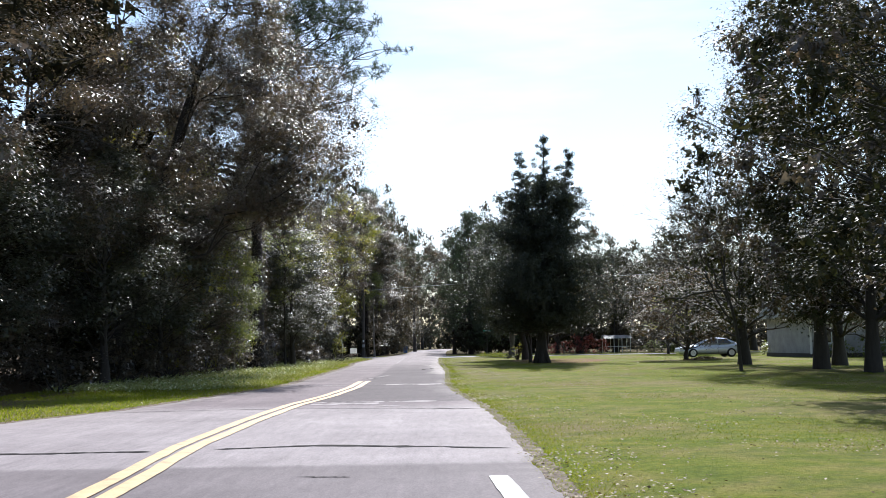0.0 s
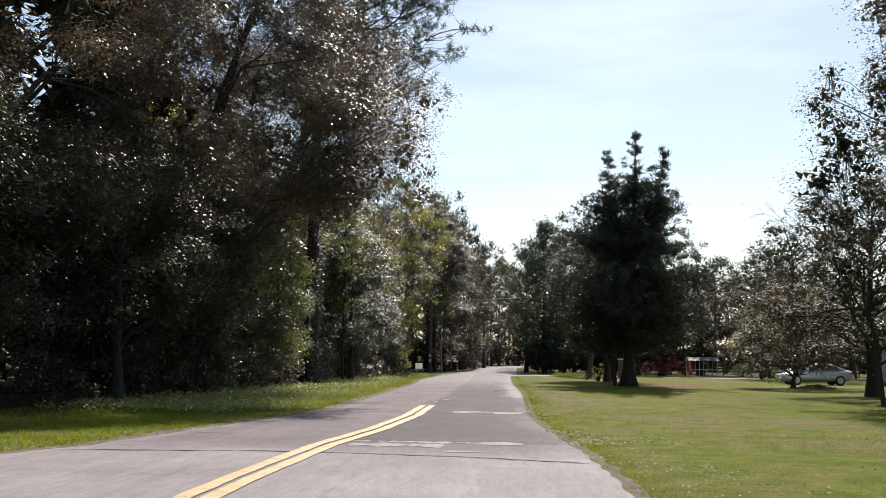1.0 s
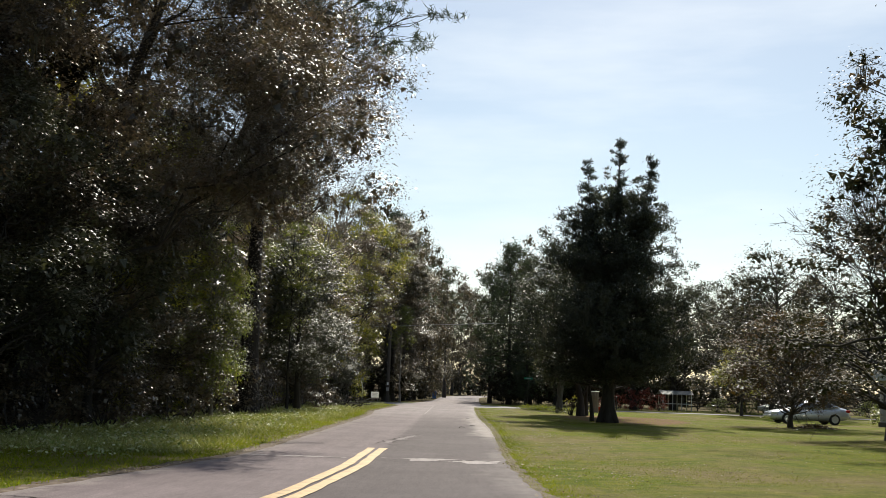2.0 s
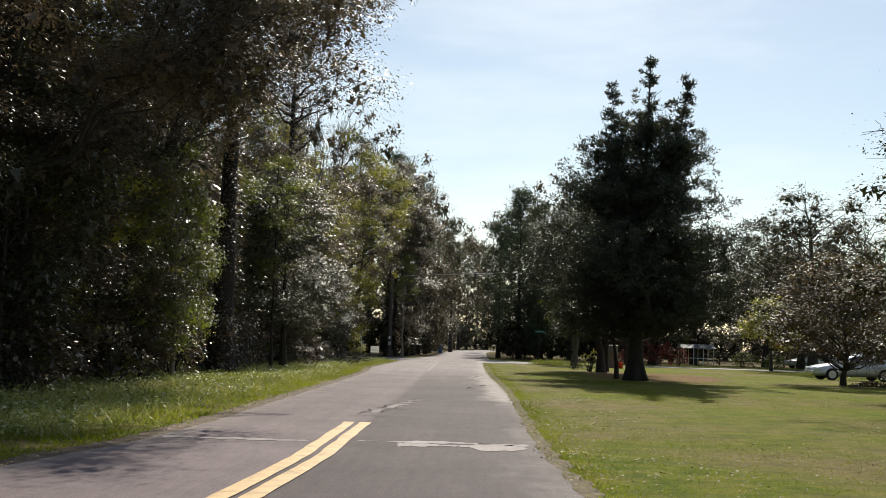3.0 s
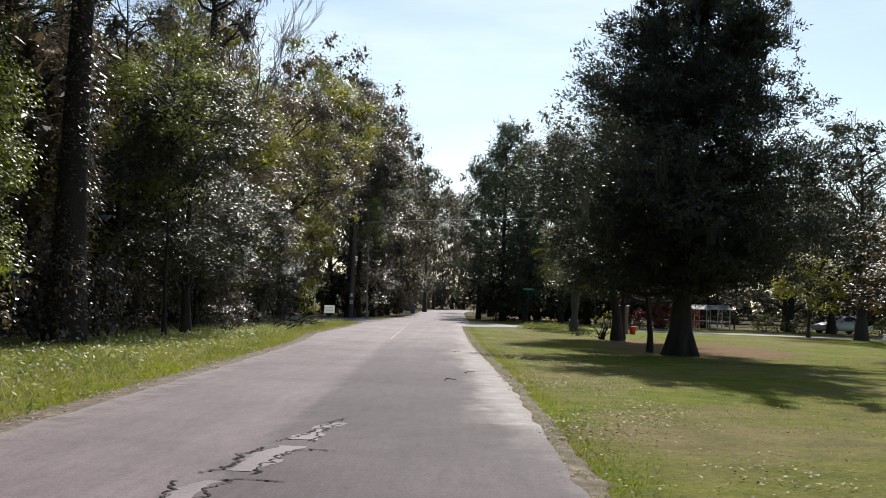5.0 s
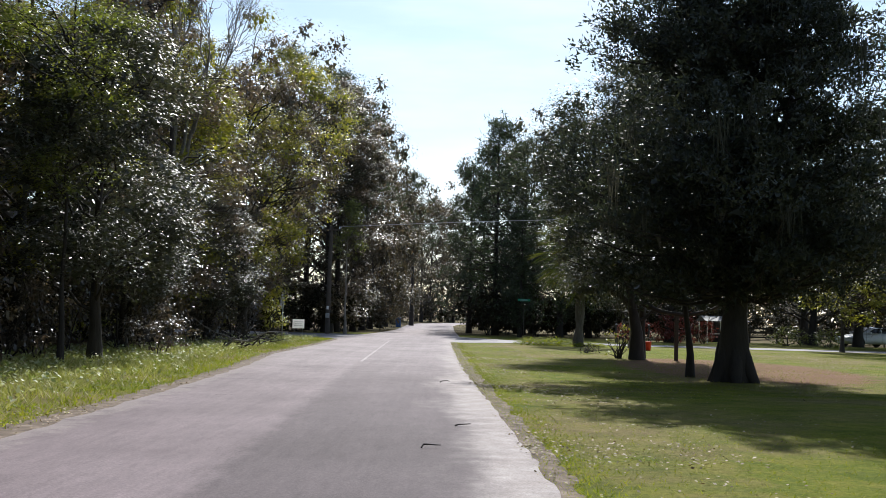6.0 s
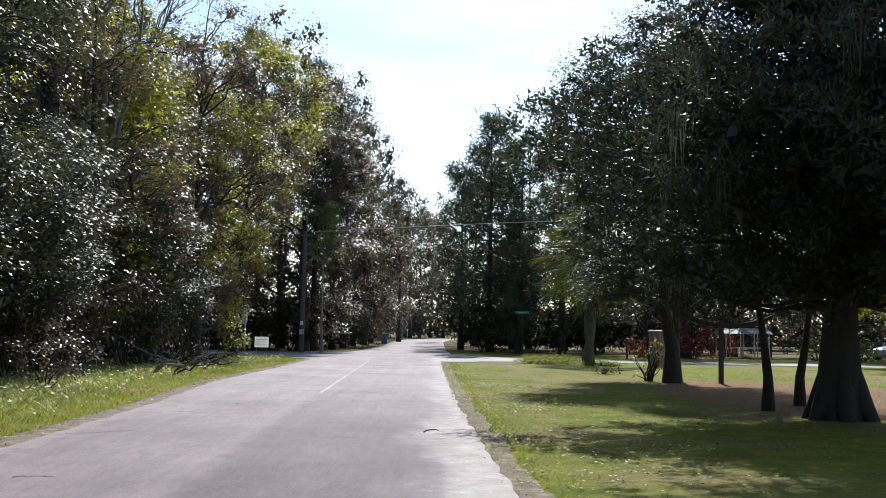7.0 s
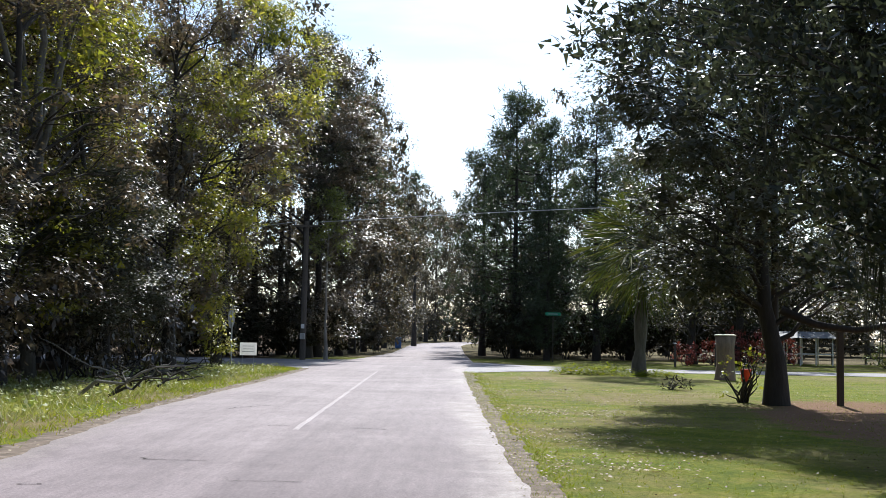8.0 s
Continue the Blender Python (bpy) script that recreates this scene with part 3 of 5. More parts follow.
rv, rf = strip(-60, 300, road_left, road_right, 0.03, 0.3, 12, 0.08, 0.0, 1.0)
road_mesh = mesh_from("road", rv, rf, road_material())
across_u = np.concatenate([[0.0], np.linspace(0, 1, 12), [1.0]])
road_uv = np.stack([np.broadcast_to(across_u, rv.shape[:2]), rv[:, :, 1]], -1).reshape(-1, 2)
road_mesh.uv_layers.new(name="road").data.foreach_set("uv", road_uv[rf.ravel()].astype(np.float32).ravel())
road = part("road", road_mesh, None, label="worn two-lane asphalt road with cracked surface")
tagged(road, category="road", kind="structure")


# the crossing street: near and far edge by x
def street_near(x):
    return np.interp(x, [-80, -20, -12, -8.5, -6.8, 0, 1.5, 4, 10, 90], [112, 109, 107.6, 106.4, 103.5, 101.5, 103.6, 104.9, 105.2, 104.2])


def street_far(x):
    return np.interp(x, [-80, -20, -12, -8, -6, 1, 3, 6, 10, 90], [121, 118.0, 117.4, 117.2, 118.2, 116, 112, 110.2, 109.6, 108.6])


sx = np.arange(-80, 90.1, 0.5)
su = np.linspace(0, 1, 8)
lo, hi = street_near(sx) + 0.1 * fractal(sx, sx * 0, 0.9, 3.0), street_far(sx) + 0.1 * fractal(sx, sx * 0, 0.9, 5.0)
SY = lo[:, None] + (hi - lo)[:, None] * su
street = part("side_street", (np.stack([np.repeat(sx[:, None], 8, 1), SY, np.full(SY.shape, 0.02)], -1), grid_faces(len(sx), 8)[:, ::-1]),
              ASPHALT, label="pale asphalt side street across the road")
tagged(street, category="road", kind="structure")


def across(y, x0, x1, width, seed, z=0.0345):
    """A ragged pale band laid across the lane."""
    x = np.arange(x0, x1, 0.05)
    half = 0.5 * width * np.clip(0.55 + 1.0 * fractal(x, x * 0, 1.1, seed) + 0.7 * fractal(x, x * 0, 5.0, seed + 2), 0.04, 1.7)
    half[0] = half[-1] = 0.02
    mid = y + 0.12 * fractal(x, x * 0, 0.6, seed + 3)
    rows = np.stack([mid - half, mid - half * 0.3, mid + half * 0.3, mid + half], 1)
    return np.stack([np.repeat(x[:, None], 4, 1), rows, np.full(rows.shape, z)], -1), grid_faces(len(x), 4)[:, ::-1]


for y, x0, x1, w, s in ((36.9, -2.5, -0.02, 0.4, 2.0), (36.5, -1.9, -0.05, 0.9, 4.0), (25.9, -3.1, -0.1, 0.55, 5.0), (25.2, -3.0, -1.4, 0.9, 6.0), (36.6, -5.2, -3.1, 0.4, 8.0), (24.2, -1.5, -0.7, 0.3, 9.0), (22.9, -0.4, 0.6, 0.25, 10.0)):
    part("repair_patch", across(y, x0, x1, w, s), ASPHALT_PALE, road, "pale asphalt repair across the lane")


def yellow_x(y):
    return np.interp(y, [0, 10.3, 15, 20, 25, 29, 34.4, 41.2], [-2.9, -3.17, -3.46, -3.48, -3.36, -3.02, -2.8, -2.86])


for shift in (-0.135, 0.135):
    part("lane_line", strip(-20, 40.4, lambda y: yellow_x(y) + shift - 0.066, lambda y: yellow_x(y) + shift + 0.066, 0.043, 0.3, 3, 0.02, 0.0, 2 + shift, 0.002),
         YELLOW_PAINT, road, "worn yellow centre line")
part("edge_line", strip(4, 11.2, lambda y: np.interp(y, [4, 11.2], [0.8, 0.46]), lambda y: np.interp(y, [4, 11.2], [0.95, 0.6]), 0.043, 0.3, 3, 0.02, 0, 3.0, 0.002),
     WHITE_PAINT, road, "short white edge line")
part("edge_line", strip(76, 101, lambda y: -3.282 - 0.015 * (y - 82), lambda y: -3.258 - 0.015 * (y - 82), 0.0345, 0.4, 3, 0.02, 0, 8.0, 0.002),
     ASPHALT_PALE, road, "faded trace of the centre line")


def crack(points, width, seed):
    """A jagged open crack along points."""
    rng = np.random.default_rng(seed)
    pts = np.array(points, float)
    s = np.linspace(0, len(pts) - 1, 14 * (len(pts) - 1) + 1)
    x, y = np.interp(s, np.arange(len(pts)), pts[:, 0]), np.interp(s, np.arange(len(pts)), pts[:, 1])
    y = y + np.cumsum(rng.normal(size=len(s))) * 0.02
    x = x + rng.normal(size=len(s)) * 0.03 + np.cumsum(rng.normal(size=len(s))) * 0.012
    t = unit(np.stack([np.gradient(x), np.gradient(y)], 1))
    w = width * rng.uniform(0.3, 1.1, (len(s), 1)) * rng.uniform(0.6, 1.0, (len(s), 1))
    w[0] = w[-1] = 0.004
    a = np.stack([x, y], 1) + np.stack([-t[:, 1], t[:, 0]], 1) * w
    b = np.stack([x, y], 1) - np.stack([-t[:, 1], t[:, 0]], 1) * w
    v = np.stack([a, b], 1)
    return np.concatenate([v, np.full((*v.shape[:2], 1), 0.0365)], -1), grid_faces(len(s), 2)


for k, (pts, w) in enumerate((
        (((-8.6, 14.2), (-5.6, 14.5), (-3.8, 14.5)), 0.1), (((-3.0, 14.6), (-1.6, 14.9), (0.9, 14.2)), 0.12),
        (((-7.2, 27.6), (-6.0, 27.4), (-5.4, 27.2)), 0.03), (((-8.6, 21.6), (-7.8, 22.4)), 0.04),
        (((-3.2, 42.0), (-2.9, 42.15), (-2.5, 41.95)), 0.02), (((-3.05, 42.4), (-2.98, 43.3), (-2.85, 43.5), (-2.93, 44.4)), 0.022), (((-2.7, 43.0), (-2.68, 43.9), (-2.5, 44.2), (-2.1, 44.1)), 0.018),
        (((-2.95, 44.5), (-2.75, 45.2), (-2.8, 45.9), (-2.6, 46.5)), 0.024), (((-2.5, 44.6), (-2.45, 45.5), (-2.3, 46.1), (-2.0, 46.2)), 0.02), (((-2.62, 46.6), (-2.5, 47.3), (-2.45, 48.3), (-2.3, 48.9)), 0.02), (((-2.3, 46.7), (-2.25, 47.6), (-2.08, 48.4)), 0.018),
        (((-7.0, 23.2), (-4.0, 23.6), (-1.0, 23.3), (0.7, 22.6)), 0.05), (((-4.6, 62.0), (-4.2, 62.1)), 0.014), (((-2.3, 66.2), (-1.7, 66.1)), 0.014), (((-4.4, 72.2), (-3.6, 72.0)), 0.013), (((-4.9, 70.0), (-4.6, 70.0)), 0.013), (((-3.7, 76.6), (-3.4, 76.6)), 0.014),
        (((-1.5, 11.4), (-0.9, 11.5)), 0.03), (((-3.1, 70.5), (-2.4, 70.3)), 0.013), (((-5.4, 66.0), (-4.6, 66.6)), 0.02),
        (((-2.4, 76.4), (-1.8, 76.3)), 0.02), (((-5.0, 80.0), (-4.2, 81.4)), 0.018), (((-6.4, 99.8), (-3.5, 99.2), (-0.6, 100.2)), 0.03))):
    part("crack", crack(pts, w, k), TAR, road, "dark open crack")
# a broken strip in the asphalt, with jagged edges
def broken_x(y):
    return np.interp(y, [42.2, 44.0, 46.0, 48.8], [-3.05, -2.78, -2.5, -2.2])


for y0, y1, half, sd in ((43.0, 44.2, 0.06, 31.0), (44.7, 46.3, 0.11, 33.0), (46.8, 48.4, 0.08, 35.0)):
    part("repair_patch", strip(y0, y1, lambda y: broken_x(y) - half, lambda y: broken_x(y) + half, 0.0345, 0.1, 4, 0.2, 0.0, sd, 0.002),
         ASPHALT_MID, road, "pale crumbled asphalt where the surface has broken away")
# sandy shoulders
for y0, y1, edge, a, b, s, side in ((-10, 103.5, road_right, -0.02, 0.2, 2.0, "east"), (10, 103, road_left, -0.42, 0.02, 22.0, "west")):
    sv, sf = strip(y0, y1, lambda y: edge(y) + a + 0.1 * fractal(y, y * 0, 4.0, s), lambda y: edge(y) + b + (side == "east") * np.interp(y, [0, 50, 68, 100, 103.5], [0.0, 0.0, 0.12, 0.16, 0.0]) * np.clip(0.7 + 0.9 * fractal(y, y * 0, 0.7, s + 5), 0.1, 2) + 0.1 * fractal(y, y * 0, 5.0, s + 3), 0.018, 0.12, 4, 0.1, 0, s, 0.03)
    tagged(part("sand_shoulder", (sv, sf), SAND, label="dusty pale sand and leaf crumbs along the road edge"), category="shoulder", kind="structure")

# ---- woods on the west side ----
live_oak = tree("oak_tree", "broad dark oak with small glossy leaves at the road edge", 11, 16.5, 0.42,
                [(0.4, 2.8), (4, 4.6), (8, 5.2), (12, 4.8), (15, 3.4), (17.2, 1.0)], 150, 1.1, 340, (0.095, 0.052), OAK, BARK_OAK, moss=8, group="roadside oaks", limbs=0.12, thin=-1.0)
rust_oak = tree("oak_tree", "tall oak with rusty brown and dark green leaves", 12, 18.0, 0.45,
                [(0.6, 2.4), (5, 4.2), (9, 5.4), (13, 5.0), (16, 3.6), (18.6, 1.0)], 190, 1.05, 560, (0.085, 0.046), OAK, BARK_OAK, thin=-1.0,
                second=(OAK_RUST, 0.45, "rusty brown leaves"), moss=10, group="roadside oaks", limbs=0.1, core=8)
put(live_oak, -15.2, 25, -30, 1.0)
put(rust_oak, -14.8, 35, -20, 1.05, 1.1)

# two oaks whose high crowns reach over the verge
lobe = np.random.default_rng(29)
over = tree("oak_tree", "great oak whose high crown hangs over the road edge", 30, 16.5, 0.5,
            [(5.0, 2.5), (7.2, 6.4), (9.4, 7.2), (11.2, 6.0), (13.2, 4.4), (15.2, 2.8), (16.8, 1.0)], 290, 1.15, 540, (0.085, 0.046), OAK, BARK_OAK,
            second=(OAK_RUST, 0.4, "rusty brown leaves"), lean=(3.6, 0.2), extra=lobe.uniform((5.0, -4.0, 6.4), (10.2, 3.6, 11.4), (46, 3)), moss=14, squash=(1.0, 0.9), limbs=0.03, thin=-2.0, core=16)
put(over, -12.9, 44.6, 0, 0.92, 1.0)
great = tree("oak_tree", "great oak with a high spreading crown", 31, 17.5, 0.4,
             [(8.0, 1.6), (10, 3.8), (13, 5.2), (15.5, 4.4), (18, 2.0)], 190, 1.1, 300, (0.095, 0.052), OAK_RUST, BARK_OAK,
             second=(OAK, 0.45, "darker green leaves"), lean=(3.6, 1.5), moss=20, limbs=0.16, core=5)
put(great, -13.2, 58.0, 0)
big_pine = pine("pine_tree", "great pine with a thick dark trunk and long level limbs", 35, 24.0, 0.46, 0.56, 7.0, 40, 8, 0.34, 0.03, per=22, taper=0.4, reaching=((17.3, -5, 7.0), (18.2, 8, 6.8), (19.6, -20, 6.6), (16.6, 20, 6.2), (20.8, 12, 6.0), (21.6, -8, 5.2)))
put(big_pine, -10.6, 63.4, 0)


def ivy(tree_ob, label, seed, radius, z0, z1, n, leaf=(0.1, 0.065), mat=None):
    """Climbing leaves and stems in ragged curtains round a trunk."""
    r = np.random.default_rng(seed)
    z = r.uniform(z0, z1, n)
    a = r.uniform(0, 2 * np.pi, n)
    bulge = 1 + 0.5 * np.sin(z * 1.9 + 2 * a) * np.sin(z * 0.7 + a)
    q = radius * bulge * r.uniform(0.85, 1.5, n)
    pos = np.stack([q * np.cos(a), q * np.sin(a), z], 1)
    out = np.stack([np.cos(a), np.sin(a), 0 * a], 1)
    part("ivy", tris(leaf_quads(r, pos, leaf[0], leaf[1], out - (0, 0, 0.5), 0.7, 0.5, out * 1.2)), mat or OAK, tree_ob, label)


ivy(big_pine, "dark climbing leaves round the trunk", 36, 0.44, 0.2, 15.0, 6500)
second_trunk = tree("pine_tree", "tall straight trunk wrapped in hanging moss and vines", 33, 20.0, 0.42,
                    [(11, 0.8), (14, 2.6), (17, 3.0), (20, 1.0)], 46, 0.9, 90, (0.2, 0.07), OAK, BARK_PINE, limbs=0.5, moss=60,
                    extra=[(0.4 * math.cos(i * 2.1), 0.4 * math.sin(i * 2.1), 3.0 + 0.5 * i) for i in range(18)])
ivy(second_trunk, "dark climbing leaves and hanging stems round the trunk", 37, 0.5, 4.0, 19.0, 7000)
put(second_trunk, -11.5, 82.4)
put(bare_tree("bare_tree", "leafless grey tree with fine crooked twigs", 34, 18.0, 0.2, 0.3, depth=5), -12.0, 89.3, 160)

holly = tree("holly_tree", "dense small tree with glossy grey-green leaves", 41, 7.6, 0.16,
             [(1.5, 1.4), (3.4, 2.4), (5.4, 2.5), (7.2, 1.7), (8.2, 0.4)], 100, 0.8, 440, (0.095, 0.058), HOLLY, BARK_OAK, thin=-0.8, group="glossy understorey trees")
put(holly, -9.8, 72.6, 0, 1.05, 1.1)
green_sapling = tree("sapling", "young tree with fresh light green leaves", 42, 6.2, 0.09,
                     [(0.8, 1.2), (2.5, 1.8), (4.5, 1.9), (6.4, 0.5)], 60, 0.65, 480, (0.09, 0.058), GREEN, BARK_GREY, group="light green saplings", shell=0.3)
put(green_sapling, -10.7, 57.0, 0, 0.78, 1.2)
put(tree("vine_tree", "slim stem with a tuft of light green vine leaves on top", 45, 9.4, 0.07, [(4.0, 0.8), (6.0, 1.7), (8.0, 2.0), (9.6, 0.5)], 52, 0.6, 460, (0.09, 0.058), GREEN, BARK_OAK, shell=0.3), -10.0, 70.6)
yellow_tree = tree("maple_tree", "slender tree with thinning yellow-green leaves", 43, 12.5, 0.17,
                   [(3.6, 1.0), (5.5, 2.2), (8, 3.0), (11, 2.7), (13.6, 0.6)], 110, 0.85, 320, (0.098, 0.064), YELLOW, BARK_OAK,
                   second=(OAK_RUST, 0.45, "brownish leaves"), group="yellowing trees", shell=0.4, lean=(0.9, 1.6))
put(yellow_tree, -9.9, 102.9, 0, 1.0, 1.18)
edge_tree = tree("oak_tree", "thin-leaved oak with grey-brown leaves and visible limbs", 44, 13.0, 0.22,
                 [(0.8, 1.8), (4, 3.2), (8, 3.6), (11, 2.6), (13.5, 0.6)], 130, 0.9, 260, (0.1, 0.06), OAK_RUST, BARK_OAK,
                 second=(YELLOW, 0.36, "yellowing leaves"), group="thin oaks", shell=0.4)
put(edge_tree, -11.6, 86.0)
for ob, x, y, turn, size, tall in ((edge_tree, -13.0, 50.0, 80, 0.8, 0.7), (edge_tree, -12.6, 55.0, 100, 0.7, 0.62), (holly, -11.2, 80.0, 30, 0.85, 0.75), (holly, -12.6, 58.0, -50, 0.9, 0.9),
                                   (holly, -12.0, 39.6, -20, 0.95, 0.95), (holly, -13.4, 31.0, 70, 0.95, 0.9), (holly, -11.6, 45.6, 140, 0.85, 0.9),
                                   (yellow_tree, -11.2, 93.0, 140, 0.9, 0.85), (edge_tree, -10.7, 98.6, 250, 1.0, 1.2), (edge_tree, -13.5, 77.0, 120, 1.0, 1.05),
                                   (yellow_tree, -14.5, 90.0, 60, 1.1, 1.1), (holly, -10.4, 90.0, 0, 0.8, 0.65), (edge_tree, -15.5, 52.0, 310, 1.25, 1.5)):
    copy_thing(ob, at(x, y, turn, size, tall))

tall_pine = pine("pine_tree", "tall pine with tufted needles and level limbs", 51, 21.0, 0.26, 0.5, 4.2, 40, 6, 0.36, 0.034, group="tall pines", per=16)
put(tall_pine, -16.0, 72.0, 120, 0.95, 0.9)
tuft_pine = pine("pine_tree", "younger pine with open tufted branches", 52, 15.5, 0.2, 0.4, 3.0, 38, 6, 0.36, 0.036, group="tall pines", per=15)
put(tuft_pine, -14.5, 99.5, 0, 1.0, 1.06)
for ob, x, y, turn, size, tall in ((tall_pine, -8.4, 123.4, 40, 1.0, 0.98), (tall_pine, -12.0, 123.0, 120, 1.0, 1.05), (tuft_pine, -17.0, 96.0, 200, 1.1, 1.1), (tall_pine, -4.6, 181.0, 10, 1.0, 0.99),
                                   (tuft_pine, -7.6, 128.0, 75, 1.1, 1.1), (tall_pine, -7.6, 148.0, 190, 0.9, 0.92)):
    copy_thing(ob, at(x, y, turn, size, tall))

# simple darker trees deeper in the woods; inner has shade put into its leaf colour
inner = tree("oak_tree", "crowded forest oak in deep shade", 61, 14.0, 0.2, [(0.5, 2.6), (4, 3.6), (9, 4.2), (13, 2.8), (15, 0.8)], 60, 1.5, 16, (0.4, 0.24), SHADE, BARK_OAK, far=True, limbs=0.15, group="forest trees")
inner_b = tree("oak_tree", "crowded forest oak in deep shade", 62, 16.0, 0.22, [(0.8, 2.2), (5, 3.8), (10, 4.4), (14, 3.0), (16.5, 0.8)], 60, 1.6, 16, (0.4, 0.24), OAK_RUST, BARK_OAK, far=True, limbs=0.15, group="forest trees")
put(inner, -18.5, 61)
put(inner_b, -16.5, 67.5)
spots = random.Random(5)
for k in range(20):
    y = 42 + k * 3.4
    x = -16.8 - spots.uniform(0, 6) - (4 if y < 56 else 0)
    copy_thing((inner, inner_b)[k % 2], at(x, y + spots.uniform(-1, 1), spots.uniform(0, 360), spots.uniform(0.85, 1.1), spots.uniform(0.75, 1.0)))
for x, y in ((-18.4, 33.0), (-18.0, 42.0), (-18.6, 50.0), (-21.5, 58.0), (-23.0, 46.0)):
    copy_thing((inner, inner_b)[int(-x) % 2], at(x, y, x * 70, 1.1, 1.3))
for x, y in ((-13.4, 103.2), (-17.5, 104.4), (-22.0, 105.0), (-16.5, 125.0), (-21.0, 124.5), (-26.0, 125.5), (-31.5, 125.0), (-24.0, 131.0)):
    copy_thing((inner, inner_b)[int(-x) % 2], at(x, y, x * 70, 0.9, 0.85))

# brush along the foot of the woods
brush = shrub("bush", "low bush with small dusty green leaves at the wood's edge", 71, 1.3, 1.9, 30, 190, (0.11, 0.06), OAK, group="roadside brush")
brush_b = shrub("bush", "brownish low bush of tangled twigs and leaves", 72, 1.2, 1.5, 26, 170, (0.11, 0.06), OAK_RUST, group="roadside brush")
brush_c = shrub("bush", "upright yellow-green bush at the wood's corner", 73, 1.0, 3.2, 34, 260, (0.12, 0.07), YELLOW, group="roadside brush")
put(brush, -11.2, 46.0)
put(brush_b, -12.0, 42.5)
put(brush_c, -9.6, 100.6, 0, 0.85, 1.1)
for k in range(30):
    y = 16 + k * 2.75
    x = np.interp(y, [16, 32, 40, 46, 54, 70, 90, 100], [-13.6, -13.2, -12.4, -11.4, -11.2, -11.2, -10.8, -10.4]) + spots.uniform(-0.7, 0.5)
    copy_thing((brush, brush_b)[k % 2], at(float(x), y + spots.uniform(-0.8, 0.8), spots.uniform(0, 360), spots.uniform(0.75, 1.2), spots.uniform(0.8, 1.3) * (1.5 if y > 58 else 1.0)))
copy_thing(brush, at(-9.0, 75.6, 10, 0.7, 0.75))

# ---- far side of the crossing and the end of the road ----
far_oak = tree("oak_tree", "distant oak with grey-green leaves", 81, 13.5, 0.24, [(0.4, 2.4), (4, 3.8), (8, 4.4), (12, 3.0), (14.5, 0.8)], 110, 1.2, 50, (0.2, 0.125), FAR_OAK, BARK_OAK, limbs=0.12, far=True, moss=6, group="far trees")
far_rust = tree("oak_tree", "distant oak with brownish autumn leaves", 82, 12.0, 0.22, [(0.6, 2.2), (4, 3.6), (8, 4.0), (11, 2.6), (13, 0.8)], 110, 1.1, 84, (0.17, 0.105), BROWN, BARK_OAK, limbs=0.15, far=True,
                second=(FAR_OAK, 0.5, "greener leaves"), moss=5, group="far trees")
put(far_oak, -14.0, 120.0, 0, 1.0, 1.2)
put(far_rust, -7.2, 143.0, 60, 0.85, 1.15)
# the great oak on the far corner of the crossing
corner_oak = tree("oak_tree", "tall broad oak with grey-brown leaves at the crossing", 85, 17.0, 0.36,
                  [(1.0, 2.2), (4, 3.4), (8, 4.4), (12, 4.2), (15, 3.0), (17.4, 0.9)], 190, 1.0, 330, (0.125, 0.075), OAK_RUST, BARK_OAK,
                  second=(FAR_OAK, 0.4, "greyer green leaves"), limbs=0.2, moss=16, shell=0.5, core=30)
put(corner_oak, -8.8, 121.0, 0, 0.95, 1.02)
put(tree("sapling", "young tree with bright green leaves at the crossing", 86, 8.0, 0.1, [(4.6, 0.7), (6.5, 1.3), (8.4, 0.5)], 26, 0.6, 210, (0.13, 0.08), GREEN, BARK_GREY, shell=0.3), -7.2, 116.9, 0, 0.9, 1.05)
rows_far = [(far_oak, -17.5, 120.5, 1, 1.1), (far_oak, -7.4, 135, 0.9, 1.2), (far_oak, -7, 166, 0.85, 1.2), (far_rust, -7, 190, 0.9, 1.1), (far_oak, -12.5, 140, 1.1, 1.1), (far_oak, -7.5, 214, 1.1, 1.4), 
            (far_rust, -8, 204, 1.1, 1.4), (far_oak, -4.5, 243, 1.2, 1.45), (far_rust, 1.5, 266, 1.3, 1.5), (far_oak, -8, 228, 1.2, 1.4), (far_rust, -3, 258, 1.3, 1.6), (far_oak, 3.2, 186, 0.9, 1.2), 
            (far_oak, 3.2, 159, 0.9, 1.15), (far_oak, 4, 147, 0.85, 1), (far_oak, -6.8, 151, 0.9, 1.2), (far_oak, 9.5, 138, 0.9, 0.8), (far_oak, 28, 165, 1.2, 0.95), (far_rust, 36, 158, 1.2, 0.9), 
            (far_oak, -11, 127, 1, 1.35), (far_rust, -15.5, 127.5, 1.1, 1.45), (far_oak, -20.5, 128, 1.1, 1.3), (far_oak, 7.5, 147, 1, 1.2), (far_oak, 5.6, 141, 0.8, 1), (far_oak, 16.5, 149, 1, 1.2), 
            (far_rust, 20.5, 144, 1, 1.1), (far_oak, -1, 277, 1.5, 1.7), (far_oak, -6, 268, 1.5, 1.7)]
for ob, x, y, size, tall in rows_far:
    copy_thing(ob, at(x, y, spots.uniform(0, 360), size, tall))

